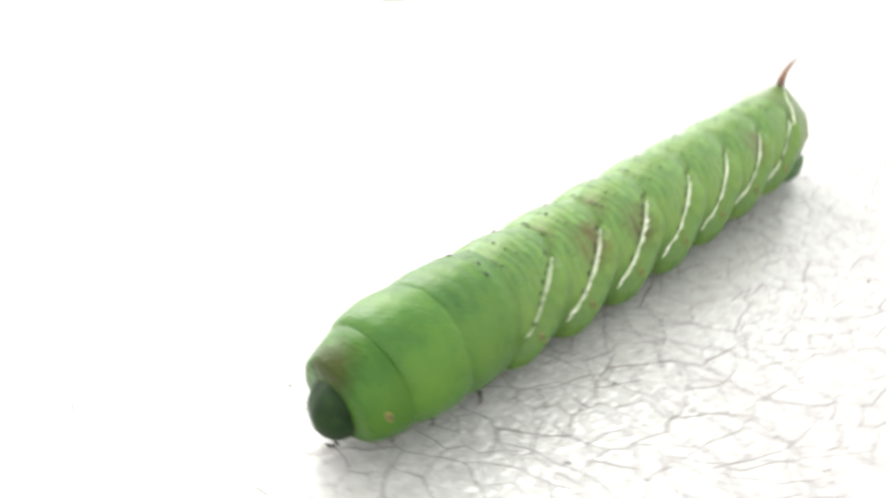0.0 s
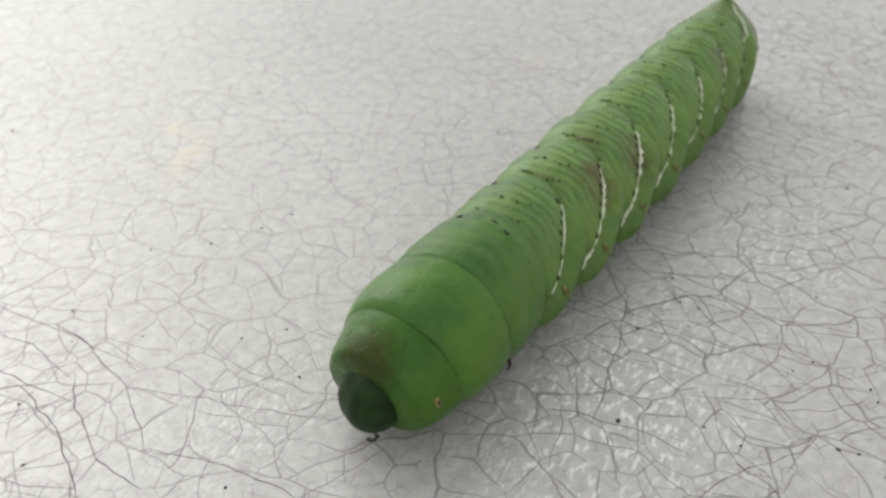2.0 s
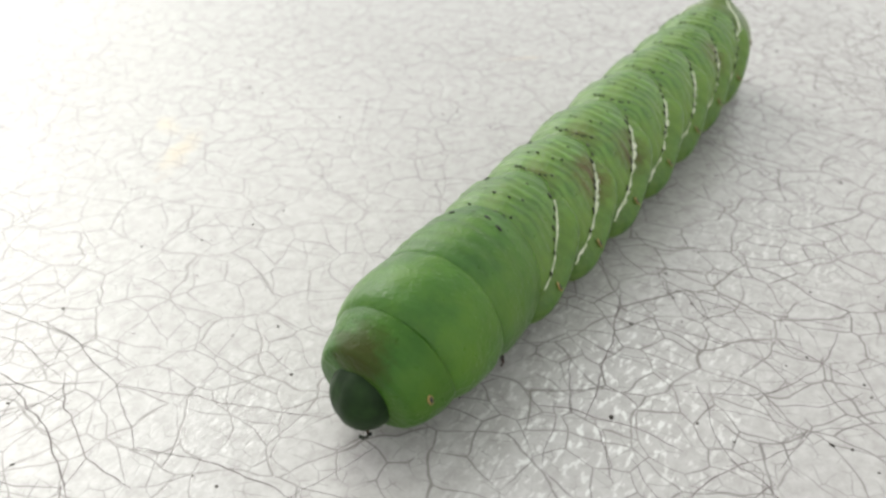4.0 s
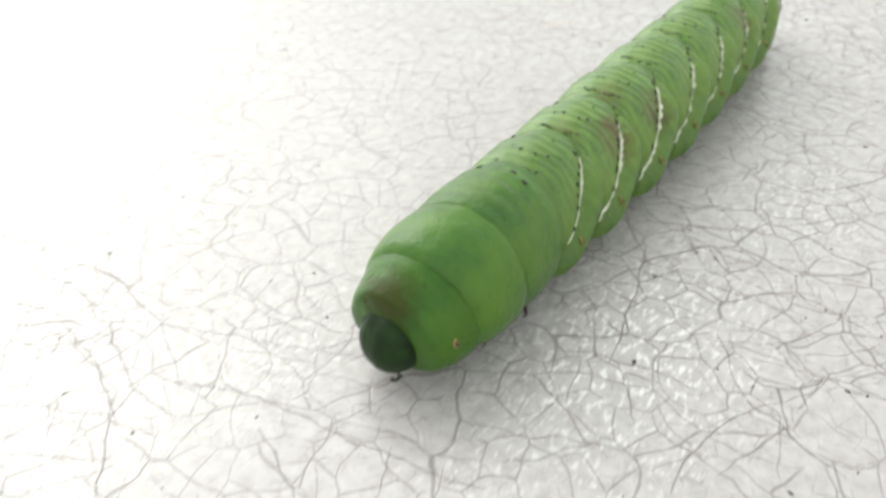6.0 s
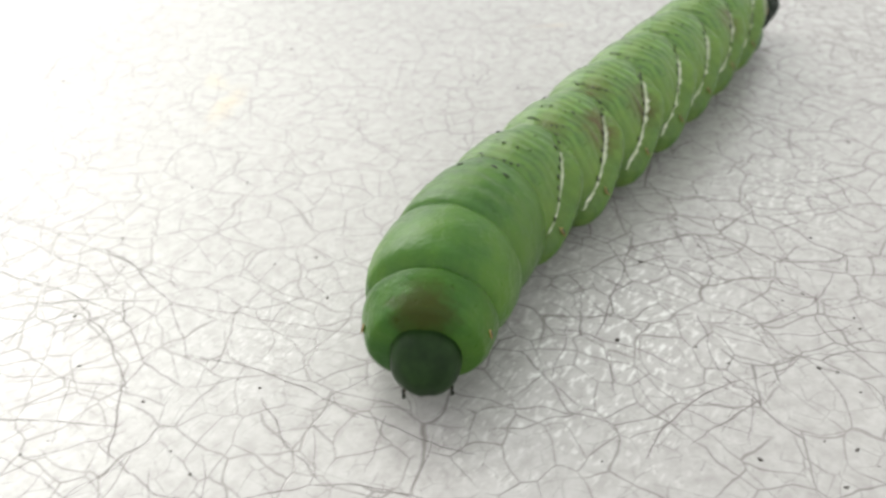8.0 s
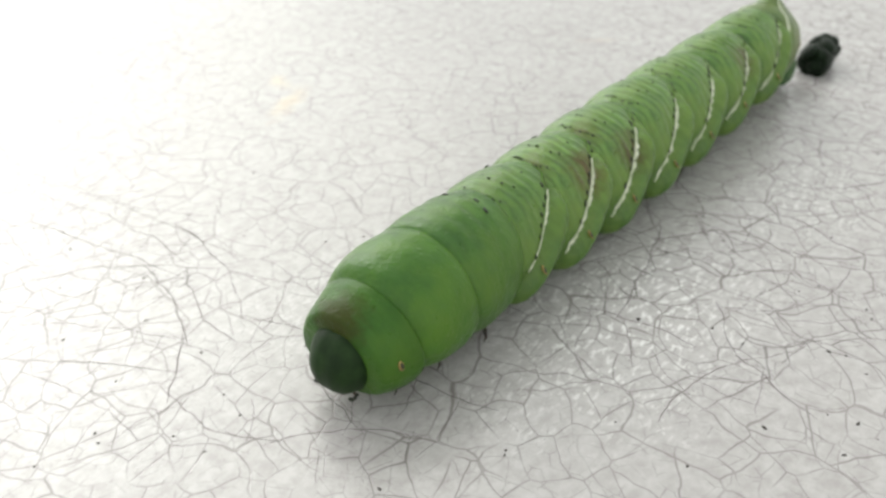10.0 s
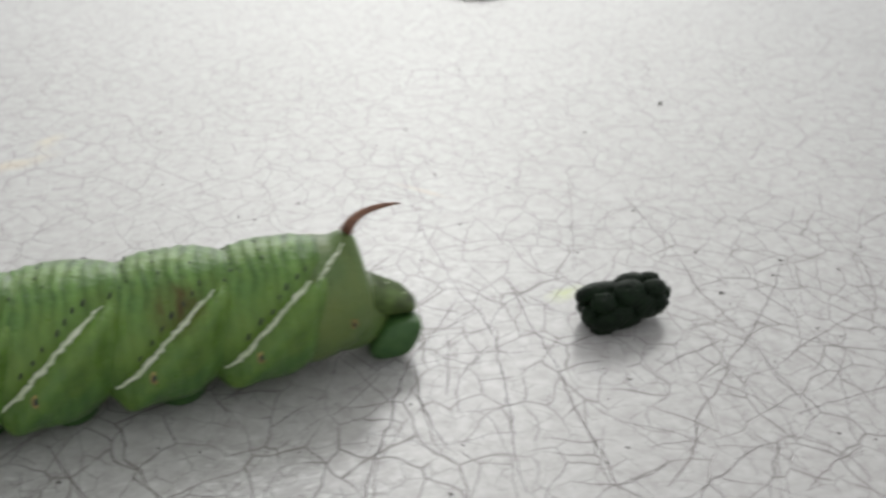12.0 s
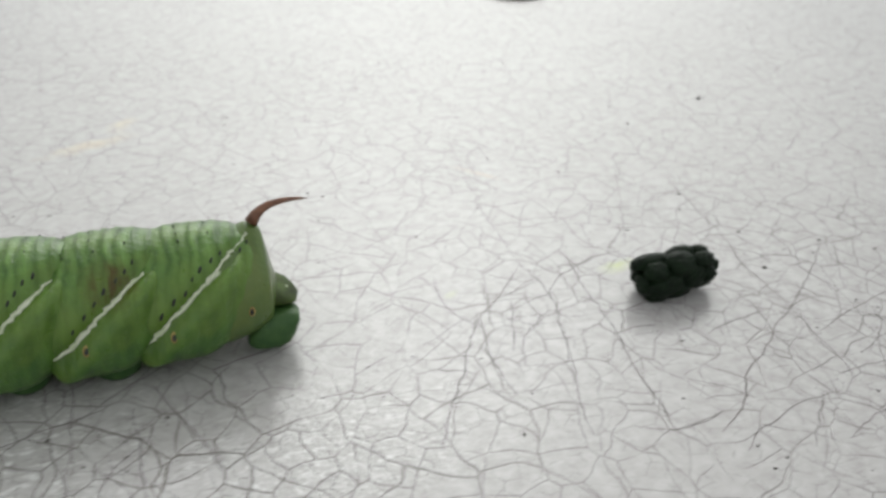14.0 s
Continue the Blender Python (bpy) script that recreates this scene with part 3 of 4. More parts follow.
class Ring:
    """One body ring: its skin runs from x = 0 at its front to x = length; angle 0 faces -y, 90 faces up."""

    def __init__(self, length, r0, r1, folds, depth, lobe=0.15, groove=0.085, hump=0.0, close=0.0, crease=0.0, belly=0.86, bumpy=1.0, lean=(0.0, 0.0)):
        self.crease, self.belly, self.bumpy, self.lean = crease, belly, bumpy, lean
        self.length, self.r0, self.r1, self.folds, self.depth = length, r0, r1, folds, depth
        self.lobe, self.groove, self.hump, self.close = lobe, groove, hump, close
        self.lap = self.back = LAP
        self.seed = 13.7 * length + 31.0 * r0 + 17.0 * r1

    def at(self, u, ang, lift=0.0):
        w = (u - self.length / 2) / (self.length / 2)
        s = min(max(u / self.length, 0.0), 1.0)
        r = self.r0 + (self.r1 - self.r0) * s
        k = 1 - self.groove * min(abs(w), 1) ** 3
        if abs(w) > 1:
            k -= (0.9 if not (self.close and w > 0) else self.close) * (abs(w) - 1) ** 1.3
        c_, s_ = math.cos(radians(ang)), math.sin(radians(ang))
        uneven = noise.noise(Vector((2.4 * u + self.seed, 2.0 * c_, 2.0 * s_)))
        k += 0.030 * self.bumpy * noise.noise(Vector((1.6 * u - self.seed, 1.5 * c_, 1.5 * s_)))
        k += 0.016 * self.bumpy * noise.noise(Vector((5.0 * u + self.seed, 4.0 * c_, 4.0 * s_)))
        k += self.depth * math.cos(2 * math.pi * self.folds * (s + 0.06 * uneven)) * (0.6 + 1.1 * uneven) * (0.12 + 0.88 * max(0.0, s_) ** 1.6)
        k += self.lobe * math.exp(-((ang + 33) / 24) ** 2) * math.exp(-(w / 0.92) ** 4)
        k += self.lobe * math.exp(-((ang - 213) / 24) ** 2) * math.exp(-(w / 0.92) ** 4)
        k += self.hump * math.exp(-((ang - 90) / 22) ** 2) * math.exp(-((u - 0.45) / (0.15 if u < 0.45 else 0.19)) ** 2) * min(1.0, max(0.0, 1 - 4 * (abs(w) - 1)))
        if self.crease:   # the lower side swells only behind the foot of the stripe
            for low in (ang + 48, ang - 228):
                k -= 0.11 * math.exp(-(low / 26) ** 2) * math.exp(-((w + 1) / 0.38) ** 2)
        if self.crease:   # the slanting furrow under the stripe and the fold that swells behind it
            side = ang if ang < 90 else 180 - ang
            q = (u - 0.15) / 0.55
            line = -14 + 68 * min(max(q, 0.0), 1.15) ** 0.9
            k += self.crease * (0.9 * math.exp(-((side - line + 24) / 17) ** 2) - math.exp(-((side - line) / 9) ** 2)) * math.exp(-(max(0.0, abs(q - 0.5) - 0.5) / 0.12) ** 2)
        r = r * max(k, 0.08) + lift
        a = radians(ang)
        z = math.sin(a)
        lean = self.lean[0] + (self.lean[1] - self.lean[0]) * s   # the seams slope back from belly to back
        return Vector((u + lean * (z - 0.29), -r * math.cos(a), r * (z if z > 0 else self.belly * z)))

    def skin(self, name, mat, parent, label, around=56, along=44):
        rows = []
        for i in range(along + 1):
            u = -self.lap + (self.length + self.lap + self.back) * i / along
            rows.append([self.at(u, -90 + 360 * j / around) * C for j in range(around)])
        return part(name, sheet(rows), mat, parent, label)

    def ribbon(self, path, width, seed, side):
        """A raised line on the skin along (u, angle) points."""
        rng = random.Random(seed)
        rows = []
        for i, (u, ang) in enumerate(path):
            taper = min(1.0, 0.35 + 3.2 * min(i, len(path) - 1 - i) / len(path))
            h = width * taper * rng.uniform(0.6, 1.25) / 2
            du, da = h * 0.75, math.degrees(h * 0.66 / self.r0)
            wob = rng.uniform(-0.014, 0.014)
            pts = [self.at(u - du + wob, ang + da, -0.012), self.at(u - 0.6 * du + wob, ang + 0.6 * da, 0.013),
                   self.at(u + 0.6 * du + wob, ang - 0.6 * da, 0.013), self.at(u + du + wob, ang - da, -0.012)]
            rows.append([Vector((p.x, p.y * side, p.z)) * C for p in pts])
        return sheet(rows)

    def spot(self, u, ang, size, side, lift=0.0, lean=0.0):
        """A small flat lump on the skin."""
        p, q = self.at(u, ang, lift), self.at(u, ang, lift + 0.1)
        nrm = (q - p).normalized()
        along = (self.at(u, ang + 6, lift) - p).normalized()
        along = (along + lean * Vector((1, 0, 0))).normalized()
        cross = nrm.cross(along).normalized()
        rows = []
        for th in (0.35, 0.8, 1.3, 1.8):
            row = []
            for k in range(10):
                ph = 2 * math.pi * k / 10
                v = p + cross * (size[0] * math.sin(th) * math.cos(ph)) + along * (size[1] * math.sin(th) * math.sin(ph)) + nrm * (size[2] * math.cos(th))
                row.append(Vector((v.x, v.y * side, v.z)) * C)
            rows.append(row)
        return sheet(rows)


def spiracle(ring, u, ang, parent):
    for side in (1, -1):
        hole = part("spiracle", ring.spot(u, ang, (0.03, 0.047, 0.012), side), RUST, parent, "rust-ringed breathing hole")
        part("pore", ring.spot(u, ang, (0.021, 0.037, 0.015), side, 0.001), BLACK_DOT, hole)


def dots(ring, spots, parent, seed, scale=1.0):
    rng = random.Random(seed)
    for side in (1, -1):
        for u, ang in spots:
            size = scale * rng.uniform(0.7, 1.2)
            part("dot", ring.spot(u + rng.uniform(-0.015, 0.015), ang + rng.uniform(-2, 2), (0.013 * size, 0.034 * size, 0.013), side, 0.0, 0.2), BLACK_DOT, parent)


def stripe(ring, a0, a1, u0, u1, parent, seed, width=0.068):
    path = [(u0 + (u1 - u0) * s ** 1.12, a0 + (a1 - a0) * s) for s in (k / 26 for k in range(27))]
    for side in (1, -1):
        part("stripe", ring.ribbon(path, width, seed + (side > 0), side), WHITE_LINE, parent, "creamy white slanting stripe")


def slant(ring, low, parent, seed):
    """The long stripe of an abdomen ring: steep on the flank, running forward into the crease at its foot."""
    path = []
    for k in range(29):
        s = (low + (54 - low) * k / 28 + 14) / 68
        path.append((0.15 + 0.55 * (s ** 1.12 if s > 0 else 1.7 * s), -14 + 68 * s))
    if low > -10:   # the first stripe starts at mid-height
        path = [(u - 0.07 * (54 - a) / 57, a) for u, a in path]
    for side in (1, -1):
        part("stripe", ring.ribbon(path, 0.058, seed + (side > 0), side), WHITE_LINE, parent, "creamy white slanting stripe")


def leg(ring, u, drop, parent, k=1.0):
    """A small hooked walking leg on each side."""
    for side in (1, -1):
        pts = [(u, -0.26, -0.34), (u - 0.01, -0.38, -0.40), (u - 0.03, -0.49, -drop + 0.09), (u - 0.06, -0.53, -drop + 0.04), (u - 0.09, -0.52, -drop + 0.012)]
        part("leg", tube([(x, y * k * side, z) for x, y, z in pts], [k * r for r in (0.05, 0.036, 0.024, 0.015, 0.005)], 9), CLAW, parent, "small hooked brown walking leg")


def proleg(ring, u, drop, parent):
    """A stubby sucker foot on each side, with a dark sole."""
    for side in (1, -1):
        pts = [(u, -0.18, -0.25), (u, -0.20, -0.36), (u, -0.21, -drop + 0.05), (u, -0.21, -drop + 0.02)]
        foot = part("proleg", tube([(x, y * side, z) for x, y, z in pts], [0.26, 0.23, 0.18, 0.14], 16), FOOT_GREEN, parent, "stubby green sucker foot")
        part("sole", tube([(u, -0.21 * side, -drop + 0.05), (u, -0.21 * side, -drop + 0.002)], [0.12, 0.105], 14), MOUTH, foot, "dark gripping sole")


caterpillar = thing("caterpillar", "fat green hornworm with white slanting stripes and a red tail horn", "caterpillar")
LIFT = 0.575         # height of the body's axis over the table
LENGTH = 0.80

# abdomen: seven striped rings
ABDOMEN_SKIN = [GREEN_FRONT, GREEN_BLOTCH_A, GREEN_BLOTCH_B, GREEN_ABDOMEN, GREEN_ABDOMEN, GREEN_BLOTCH_C, GREEN_ABDOMEN]
ABDOMEN_R = [(0.585, 0.58), (0.585, 0.585), (0.585, 0.59), (0.59, 0.585), (0.585, 0.575), (0.57, 0.565), (0.56, 0.545)]
abdomen = []
for i in range(7):
    ring = Ring(LENGTH + 0.001 * i, *ABDOMEN_R[i], folds=8, depth=0.017, lobe=(0.08, 0.12, 0.14, 0.14, 0.13, 0.12, 0.10)[i], groove=0.125, crease=0.12, belly=(0.88, 0.92, 0.95, 0.96, 0.97, 0.97, 0.97)[i], lean=(LEAN, LEAN))
    seg = ring.skin("abdomen_ring", ABDOMEN_SKIN[i], caterpillar, "finely folded green body ring")
    slant(ring, -3 if i == 0 else -20, seg, 10 * i + 3)
    spiracle(ring, 0.30, -6, seg)
    dots(ring, [(0.072 + 0.55 * q ** 1.12, -14 + 68 * q + 6.8) for q in (0.26, 0.42, 0.53, 0.64, 0.74, 0.84, 0.95)], seg, 40 + i, 0.9)
    dots(ring, [(0.76, 62), (0.81, 69), (0.85, 76)], seg, 50 + i, 0.8)
    dots(ring, [(0.08, 70), (0.06, 76), (0.05, 82), (0.04, 88), (0.30, 74), (0.27, 83), (0.52, 80)], seg, 60 + i, 0.5)
    if 2 <= i <= 5:
        proleg(ring, 0.42, LIFT, seg)
    abdomen.append(seg)

# tail: the last ring with the horn, the plate and the clasping feet
tail_ring = Ring(0.50, 0.54, 0.42, folds=3, depth=0.006, lobe=0.05, hump=0.27, close=3.2, belly=0.95, lean=(LEAN, 0.0))
tail_ring.back = 0.09
tail = tail_ring.skin("tail_ring", GREEN_TAIL, caterpillar, "green tail ring that rises to the horn")
stripe(tail_ring, 34, 80, -0.02, 0.36, tail, 91, 0.036)
spiracle(tail_ring, 0.34, -2, tail)
HORN = [(0.0, 0, -0.02), (0.04, 0, 0.05), (0.09, 0, 0.10), (0.15, 0, 0.135), (0.23, 0, 0.155), (0.31, 0, 0.16), (0.39, 0, 0.155), (0.45, 0, 0.145)]
HORN_R = [0.056, 0.045, 0.037, 0.031, 0.026, 0.020, 0.012, 0.004]
part("horn", tube([(0.44 + 1.05 * x, 0, 0.565 + 0.88 * z) for x, y, z in HORN], HORN_R, 14), HORN_RED, tail, "curved reddish-brown tail horn")
rump = part("rump", blob((0.36, 0.39, 0.31), (0.16, 0, -0.17), segs=32, power=0.9), GREEN_TAIL, caterpillar, "pale green hind end")


def plate_mesh():
    """A wedge-shaped flap: slanting back, flat underside, blunt tip."""
    rows = []
    for i in range(15):
        q = i / 14
        x = 0.20 + 0.58 * q
        top = 0.20 - 0.37 * q
        end = (1 - max(0.0, (q - 0.80) / 0.2) ** 2.2) ** 0.5 if q < 1 else 0.12
        mid, half, wide = (top - 0.205) / 2, max((top + 0.205) / 2, 0.02) * end, (0.34 - 0.12 * q) * end
        row = []
        for k in range(24):
            a = 2 * math.pi * k / 24
            c, d = math.cos(a), math.sin(a)
            row.append(Vector((x, wide * math.copysign(abs(c) ** 0.9, c), mid + half * math.copysign(abs(d) ** 0.9, d))) * C)
        rows.append(row)
    return sheet(rows)


def clasper_mesh(side):
    """A thick foot that leans back under the flap."""
    bm = blob((0.19, 0.16, 0.16), (0.51, 0.24 * side, -0.355), (0, 0, 6 * side), 0.06, 4.0, 28, 0.58)
    for v in bm.verts:
        v.co.x += 0.45 * (v.co.z + 0.40 * C)
    return bm


part("anal_plate", plate_mesh(), TAIL_GREEN, rump, "olive tail flap over the vent")
for x, y in ((0.62, 0.12), (0.62, -0.12), (0.55, 0.05), (0.48, -0.15), (0.68, -0.03), (0.42, 0.10), (0.40, -0.08)):
    part("tubercle", blob((0.018, 0.018, 0.016), (x, y, 0.19 - 0.37 * (x - 0.20) / 0.58 - 1.2 * y * y), segs=10), WHITE_LINE, rump, "pale bump on the tail flap")
for side in (1, -1):
    part("clasper", clasper_mesh(side), FOOT_GREEN, rump, "green clasping hind foot")

# thorax: three smoother rings, and the head
THORAX_R = [(0.450, 0.550), (0.595, 0.625), (0.615, 0.60)]
THORAX_L = [0.34, 0.62, 0.66]
THORAX_LIFT = (0.475, 0.54, 0.56)
thorax = []
for i, mat in enumerate((GREEN_NECK, GREEN_SADDLE, GREEN_THORAX)):
    ring = Ring(THORAX_L[i], *THORAX_R[i], folds=(1, 2, 4)[i], depth=(0.012, 0.010, 0.009)[i], lobe=(0.04, 0.06, 0.07)[i], groove=(0.03, 0.075, 0.05)[i], belly=(0.68, 0.64, 0.74)[i], bumpy=0.75, lean=(0.0, LEAN if i == 2 else 0.0))
    ring.lap = (0.03, 0.16, 0.16)[i]
    seg = ring.skin("thorax_ring", mat, caterpillar, "smooth bright green front body ring")
    leg(ring, (0.32, 0.44, 0.34)[i], THORAX_LIFT[i], seg, (0.48, 0.64, 0.82)[i])
    if i == 0:
        spiracle(ring, 0.13, 10, seg)
    if i == 2:
        dots(ring, [(0.5, 70), (0.55, 82)], seg, 77)
    thorax.append(seg)

def head_mesh():
    bm = blob((0.25, 0.27, 0.29), (-0.03, 0, -0.07), (0, 22, 0), 0.03, 2.0, 40, 0.9)
    for v in bm.verts:
        y = v.co.y / C
        v.co.x += 0.012 * C * math.exp(-(y / 0.035) ** 2)
        v.co.z -= 0.008 * C * math.exp(-(y / 0.05) ** 2)
    return bm


head = part("head", head_mesh(), HEAD_GREEN, caterpillar, "dark green rounded head")
part("mouthparts", join(blob((0.11, 0.13, 0.08), (-0.08, 0, -0.285), (0, 20, 0), 0.15, 6.0, 16),
                        blob((0.05, 0.05, 0.06), (-0.12, 0.05, -0.315), (0, 0, 0), 0.1, 6.0, 12),
                        blob((0.05, 0.05, 0.06), (-0.12, -0.05, -0.315), (0, 0, 0), 0.1, 6.0, 12)), MOUTH, head, "dark brown chewing mouthparts")
for side in (1, -1):
    part("antenna", tube([(-0.11, 0.15 * side, -0.27), (-0.13, 0.175 * side, -0.30), (-0.135, 0.18 * side, -0.325)], [0.018, 0.011, 0.005], 8), CLAW, head)
    for k in range(4):
        a = radians(200 + 40 * k)
        part("eyelet", blob((0.016, 0.016, 0.016), (-0.15 + 0.045 * math.cos(a), 0.185 * side, -0.29 + 0.045 * math.sin(a)), segs=10), BLACK_DOT, head)


# ---- the dropping ----
def dropping_core():
    rows = []
    for i in range(1, 24):
        q = -1 + 2 * i / 24
        env = (1 - abs(q) ** 3.0) ** 0.5
        rows.append([Vector((0.38 * q, 0.15 * env * math.cos(a), 0.15 * env * math.sin(a) + 0.05 * q * q)) * C
                     for a in (2 * math.pi * k / 28 for k in range(28))])
    return sheet(rows)


dropping = part("dropping", dropping_core(), DROPPING)
rng = random.Random(12)
for k in range(6):   # six ridges side by side, each broken into two or three long lumps
    a = 60 * k + 20 + rng.uniform(-6, 6)
    cuts = [(-0.17, 0.20), (0.13, 0.13), (0.31, 0.09)] if k % 2 else [(-0.25, 0.13), (0.0, 0.17), (0.27, 0.12)]
    for q, long in cuts:
        q += rng.uniform(-0.03, 0.03)
        env = (1 - (abs(q) / 0.46) ** 2.4) ** 0.5 * (1.06 - 0.28 * q)
        far = 0.132 * env + rng.uniform(-0.008, 0.008)
        at = (q, far * math.cos(radians(a)), far * math.sin(radians(a)) + 0.30 * q * q)
        size = (long * rng.uniform(0.95, 1.12), 0.118 * env * rng.uniform(0.9, 1.15), 0.095 * rng.uniform(0.9, 1.1))
        part("lobe", blob(size, at, (a - 90, 0, rng.uniform(-8, 8)), 0.16, 2.6, 18, 0.9), DROPPING, dropping)
for q, size in ((-0.35, 0.105), (0.40, 0.07)):
    part("lobe", blob((0.07, size, size), (q, 0, 0.05), (0, 0, 0), 0.2, 1.8, 18, 0.85), DROPPING, dropping)
tagged(dropping, "dark green lumpy grooved caterpillar dropping", "dropping")

# ---- crumbs and specks on the enamel ----
crumb = part("crumb", blob((0.6, 0.42, 0.035), (0, 0, 0.033), (0, 0, 15), 0.3, 2.5, 24), LINT)
crumb.matrix_world = cm(10.25, 10.5, 0)
tagged(crumb, "beige dry crumb lying on the white enamel", "crumb")


def specks(count, seed):
    rng = random.Random(seed)
    lumps = []
    for _ in range(count):
        x, y = rng.uniform(-4, 13), rng.uniform(-4.5, 7)
        if -2.6 < x < 7 and -1.1 < y < 0.3:
            continue
        r = 0.0075 * rng.uniform(0.6, 1.5) if rng.random() < 0.95 else 0.011
        lumps.append(blob((r * rng.uniform(1, 2.2), r, r * 0.7), (x, y, r * 0.4), (0, 0, rng.uniform(0, 180)), 0.6, 2.0, 8))
    for x, y, r in ((0.35, -1.77, 0.03), (10.35, 3.85, 0.05), (8.18, -0.78, 0.03), (9.11, -0.44, 0.025), (0.63, -2.35, 0.02), (2.73, -2.64, 0.02), (-0.56, 0.65, 0.022)):
        r *= 0.6
        lumps.append(blob((r * 1.2, r, r * 0.6), (x, y, r * 0.35), (0, 0, 30), 0.3, 3.0, 10))
    return tagged(part("specks", join(*lumps), SPECK), "tiny dark specks of dirt scattered on the enamel", "dirt", kind="stuff")


specks(330, 5)

# ---- how it crawls: seconds, fronts of the seven abdomen rings, the tail ring, the body's y, then the front end ----
REST = (-0.03, -0.03, -0.025, -0.01, -0.01, -0.02, -0.03, -0.03)
HIGH = (0, 0, 0.015, 0.025, 0.03, 0.03, 0.045, 0.075)
REACH = [(0.0, -0.10), (8.2, -0.06), (9.2, -0.06), (10.3, -0.05), (10.6, 0.04), (11.0, 0.17), (11.5, 0.14), (12.0, 0.19), (12.5, -0.04), (13.0, 0.20), (13.5, 0.21), (14.0, -0.01)]   # how far the hind end stretches
HEAD_UP = [(0.0, 0.485), (6.5, 0.49), (8.0, 0.515), (9.2, 0.53), (10.3, 0.555), (14.0, 0.555)]   # height of the head
HEAD_OUT = [(0.0, 0.08), (7.0, 0.08), (7.5, 0.05), (8.0, 0.0), (8.2, 0.0), (9.2, 0.02), (10.3, 0.04), (14.0, 0.04)]   # how far it is drawn in
TILT = [(0.0, -13), (8.2, -12), (10.3, -10), (11.0, -3), (12.0, -4), (12.5, 0), (13.0, -6), (13.5, -9), (14.0, -1)]   # the horned ring lifts its back
HEAD_ASIDE = [(0.0, 0.07), (6.0, 0.07), (6.5, 0.05), (7.5, 0.01), (8.0, 0.0), (14.0, 0.0)]   # how far it is tucked to the far side
HOOD = [(0.0, -10), (6.5, -10), (8.0, -3), (9.2, -4), (10.3, -5), (14.0, -5)]   # how far the first ring leans over it
NECK_DOWN = [(0.0, 0.03), (6.5, 0.03), (8.0, 0.0), (9.2, 0.02), (10.3, 0.03), (14.0, 0.03)]   # and sinks in front
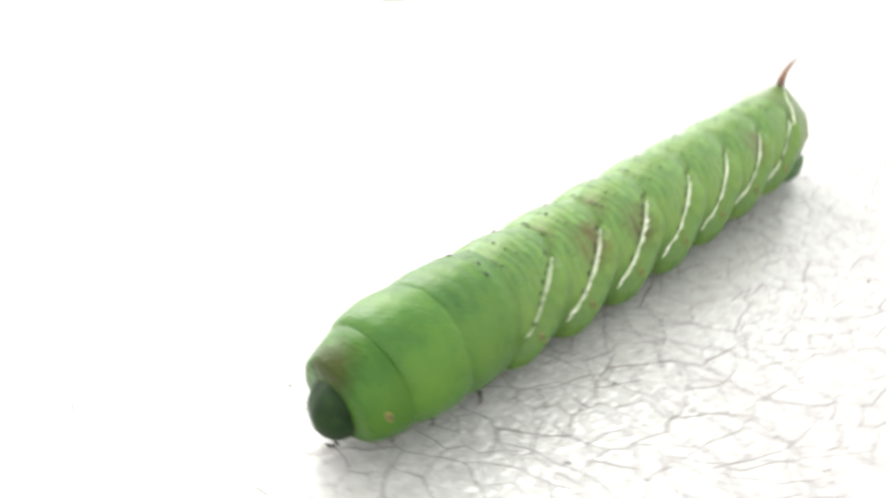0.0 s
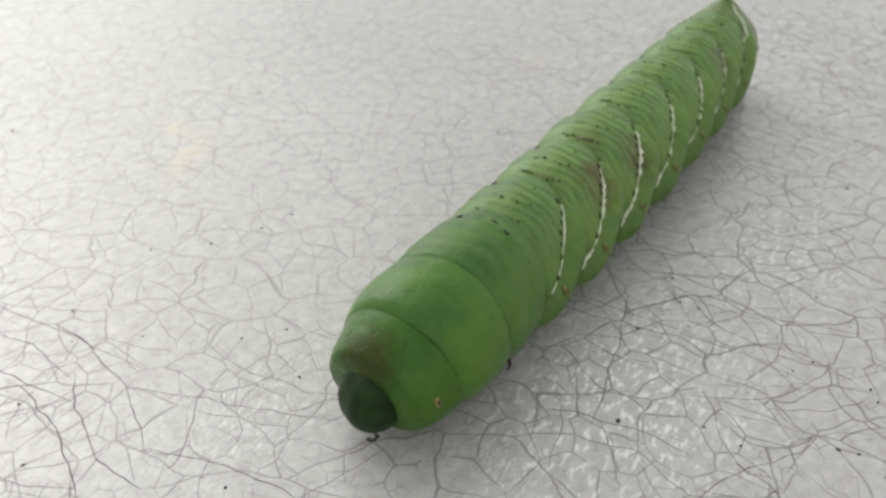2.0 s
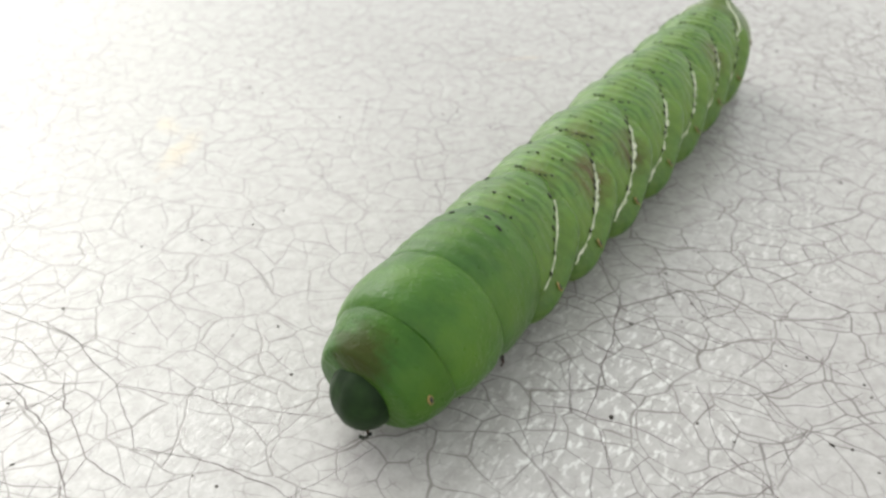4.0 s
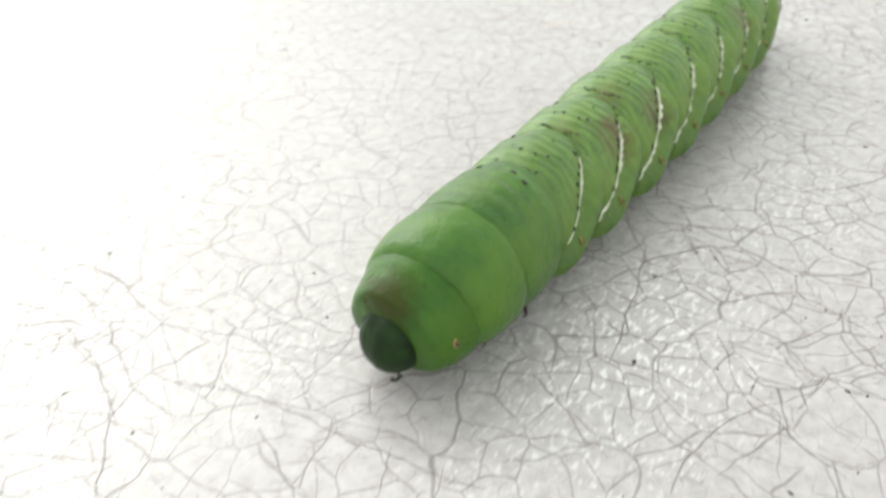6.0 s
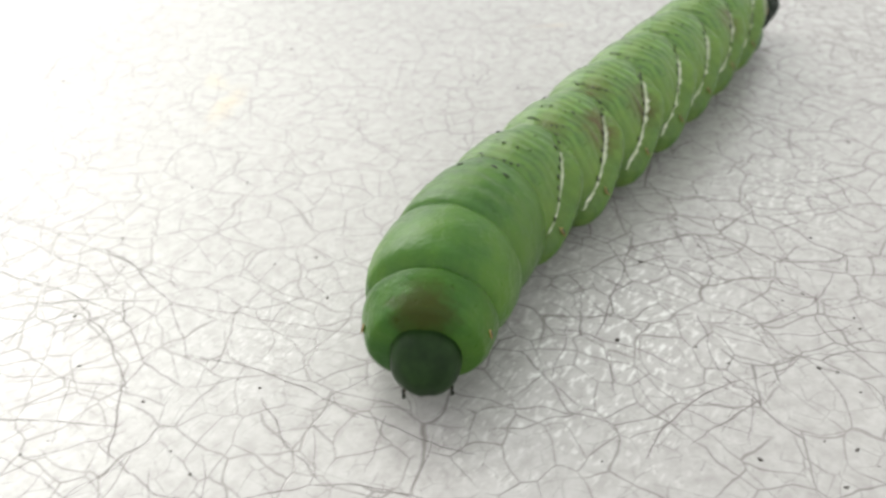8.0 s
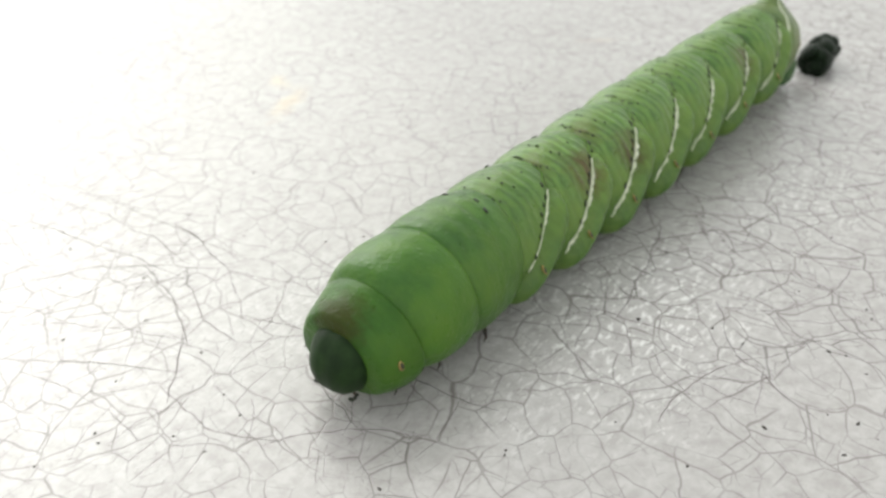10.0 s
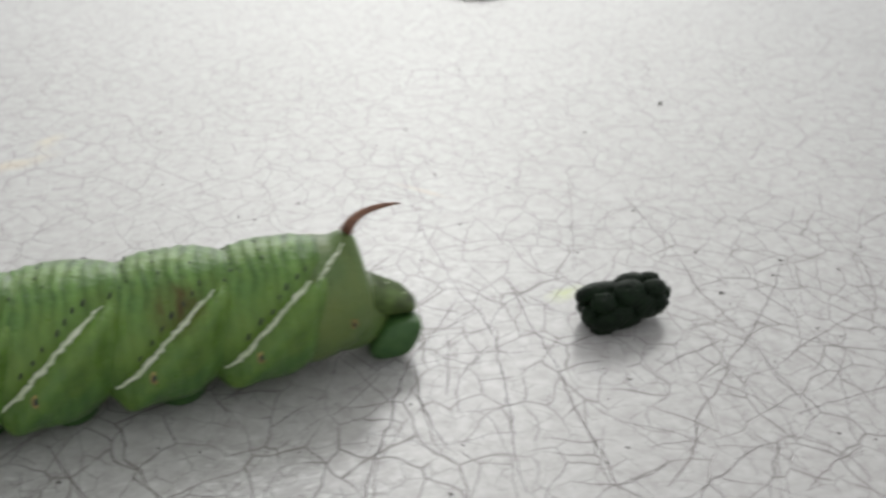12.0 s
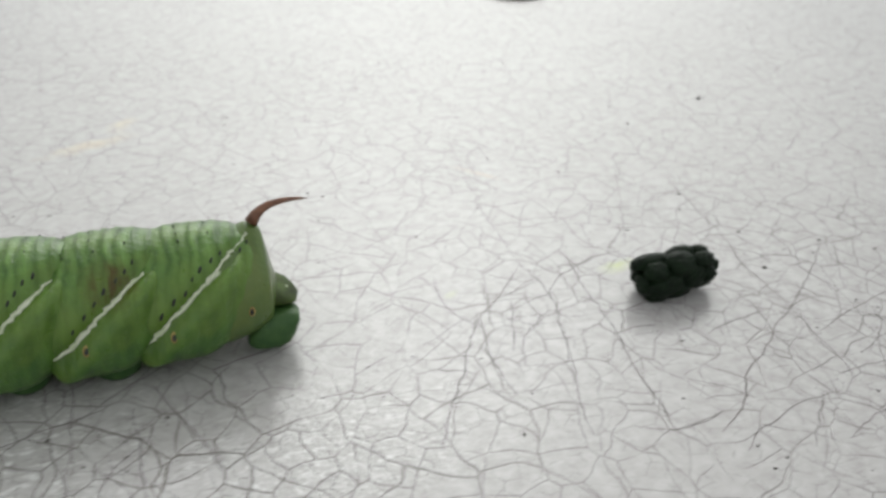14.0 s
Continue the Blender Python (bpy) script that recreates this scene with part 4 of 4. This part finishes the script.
CRAWL = [
    # t, A1 .. A7, tail, y, T3, T2, T1 lengths, turns of T3, T2, T1 and head towards -y, arching of the rings
    (0.0, (0.76, 1.51, 2.31, 3.14, 3.95, 4.76, 5.53), 6.25, -0.34, (0.62, 0.60, 0.32), (0, 0, -3, -26), (0, 0, 0.015, 0.03, 0.04, 0.05, 0.07, 0.11)),
    (3.2, (0.77, 1.53, 2.34, 3.18, 4.00, 4.78, 5.50), 6.20, -0.34, (0.62, 0.60, 0.32), (0, 0, -3, -26), HIGH),
    (5.5, (0.74, 1.50, 2.33, 3.17, 3.98, 4.77, 5.50), 6.20, -0.34, (0.62, 0.60, 0.32), (0, 0, -3, -22), HIGH),
    (6.5, (0.66, 1.43, 2.29, 3.13, 3.95, 4.76, 5.48), 6.19, -0.34, (0.62, 0.60, 0.32), (0, 0, -2, -12), HIGH),
    (7.0, (0.65, 1.43, 2.29, 3.13, 3.95, 4.76, 5.48), 6.19, -0.34, (0.62, 0.60, 0.32), (0, 1, 3, 4), HIGH),
    (7.5, (0.63, 1.43, 2.30, 3.14, 3.95, 4.75, 5.47), 6.18, -0.33, (0.63, 0.60, 0.35), (4, 9, 17, 28), HIGH),
    (8.0, (0.60, 1.43, 2.32, 3.16, 3.96, 4.75, 5.47), 6.18, -0.32, (0.67, 0.65, 0.46), (8, 18, 30, 40), HIGH),
    (8.2, (0.58, 1.42, 2.31, 3.15, 3.96, 4.75, 5.47), 6.18, -0.32, (0.68, 0.66, 0.47), (10, 22, 34, 44), HIGH),
    (9.2, (0.15, 0.95, 1.80, 2.65, 3.50, 4.33, 5.15), 5.93, -0.38, (0.64, 0.63, 0.43), (5, 10, 16, 20), HIGH),
    (10.3, (-0.46, 0.28, 1.09, 1.95, 2.80, 3.68, 4.60), 5.44, -0.45, (0.63, 0.63, 0.37), (0, 0, 0, 0), (0, 0, 0.01, 0.03, 0.04, 0.04, 0.05, 0.04)),
    (10.6, (-0.45, 0.30, 1.14, 2.00, 2.80, 3.58, 4.32), 5.06, -0.45, (0.63, 0.63, 0.37), (0, 0, 0, 0), (0, 0, 0.01, 0.03, 0.05, 0.05, 0.05, 0.03)),
    (11.0, (-0.44, 0.32, 1.20, 2.05, 2.77, 3.42, 3.98), 4.645, -0.45, (0.63, 0.63, 0.37), (0, 0, 0, 0), (0, -0.02, -0.02, 0.01, 0.05, 0.06, 0.06, 0.03)),
    (11.5, (-0.50, 0.20, 0.84, 1.44, 2.08, 2.90, 3.72), 4.48, -0.47, (0.63, 0.63, 0.37), (0, 0, 0, 0), (0, -0.01, 0, 0.01, 0, -0.02, -0.02, -0.02)),
    (12.0, (-0.55, 0.12, 0.75, 1.38, 2.03, 2.82, 3.59), 4.26, -0.50, (0.58, 0.58, 0.40), (0, 0, 0, 0), REST),
    (12.5, (-0.65, 0.02, 0.65, 1.29, 1.93, 2.60, 3.23), 3.80, -0.48, (0.60, 0.60, 0.40), (0, 0, 0, 0), REST),
    (13.0, (-0.85, -0.20, 0.40, 0.95, 1.47, 2.03, 2.76), 3.31, -0.60, (0.60, 0.60, 0.40), (0, 0, 0, 0), REST),
    (13.5, (-1.10, -0.42, 0.22, 0.82, 1.40, 1.99, 2.61), 3.26, -0.54, (0.60, 0.60, 0.40), (0, 0, 0, 0), REST),
    (14.0, (-1.65, -0.95, -0.32, 0.28, 0.89, 1.58, 2.22), 2.76, -0.48, (0.60, 0.60, 0.40), (0, 0, 0, 0), REST),
]


def motions():
    tracks = {ob: [] for ob in (*abdomen, tail, rump, *thorax, head)}
    for t, fronts, last, y, lengths, turns, arch in CRAWL:
        for ob, x, up in zip(abdomen, fronts, arch):
            tracks[ob].append((t, cm(x, y, LIFT + up)))
        tracks[tail].append((t, cm(last, y, LIFT - 0.01 + arch[7], 0, float(np.interp(t, *zip(*TILT))))))
        reach = float(np.interp(t, *zip(*REACH)))
        tracks[rump].append((t, cm(last + reach, y, LIFT - 0.01)))
        out = float(np.interp(t, *zip(*HEAD_OUT)))
        sunk = float(np.interp(t, *zip(*NECK_DOWN)))
        hood, aside = float(np.interp(t, *zip(*HOOD))), float(np.interp(t, *zip(*HEAD_ASIDE)))
        x, yy = fronts[0], y
        for i, turn in zip((2, 1, 0), turns):
            a = radians(turn)
            x, yy = x - lengths[2 - i] * math.cos(a), yy - lengths[2 - i] * math.sin(a)
            tracks[thorax[i]].append((t, cm(x, yy, THORAX_LIFT[i] - (sunk, 0, 0)[i], 0, (hood, 0, 0)[i], turn)))
        tracks[head].append((t, cm(x + out * math.cos(radians(turns[3])), yy + aside + out * math.sin(radians(turns[3])), float(np.interp(t, *zip(*HEAD_UP))), 0, 0, turns[3])))
    for ob, rows in tracks.items():
        walk(ob, rows)
    # the dropping is pushed out of the vent, falls and rolls aside
    walk(dropping, [
        (0.0, cm(6.60, -0.33, 0.40)), (3.2, cm(6.60, -0.33, 0.40)), (5.5, cm(6.75, -0.36, 0.41)), (6.0, cm(7.05, -0.42, 0.42)),
        (7.0, cm(7.16, -0.44, 0.42)), (8.2, cm(7.28, -0.46, 0.40)), (8.8, cm(7.32, -0.48, 0.32, 0, 12, -4)),
        (9.1, cm(7.16, -0.60, 0.30, 40, 6, -8)), (9.4, cm(7.10, -0.84, 0.21, 95, -5, 0)), (9.7, cm(7.04, -0.87, 0.20, 105, -5, 4)),
        (14.0, cm(7.04, -0.87, 0.20, 105, -5, 4))])


motions()
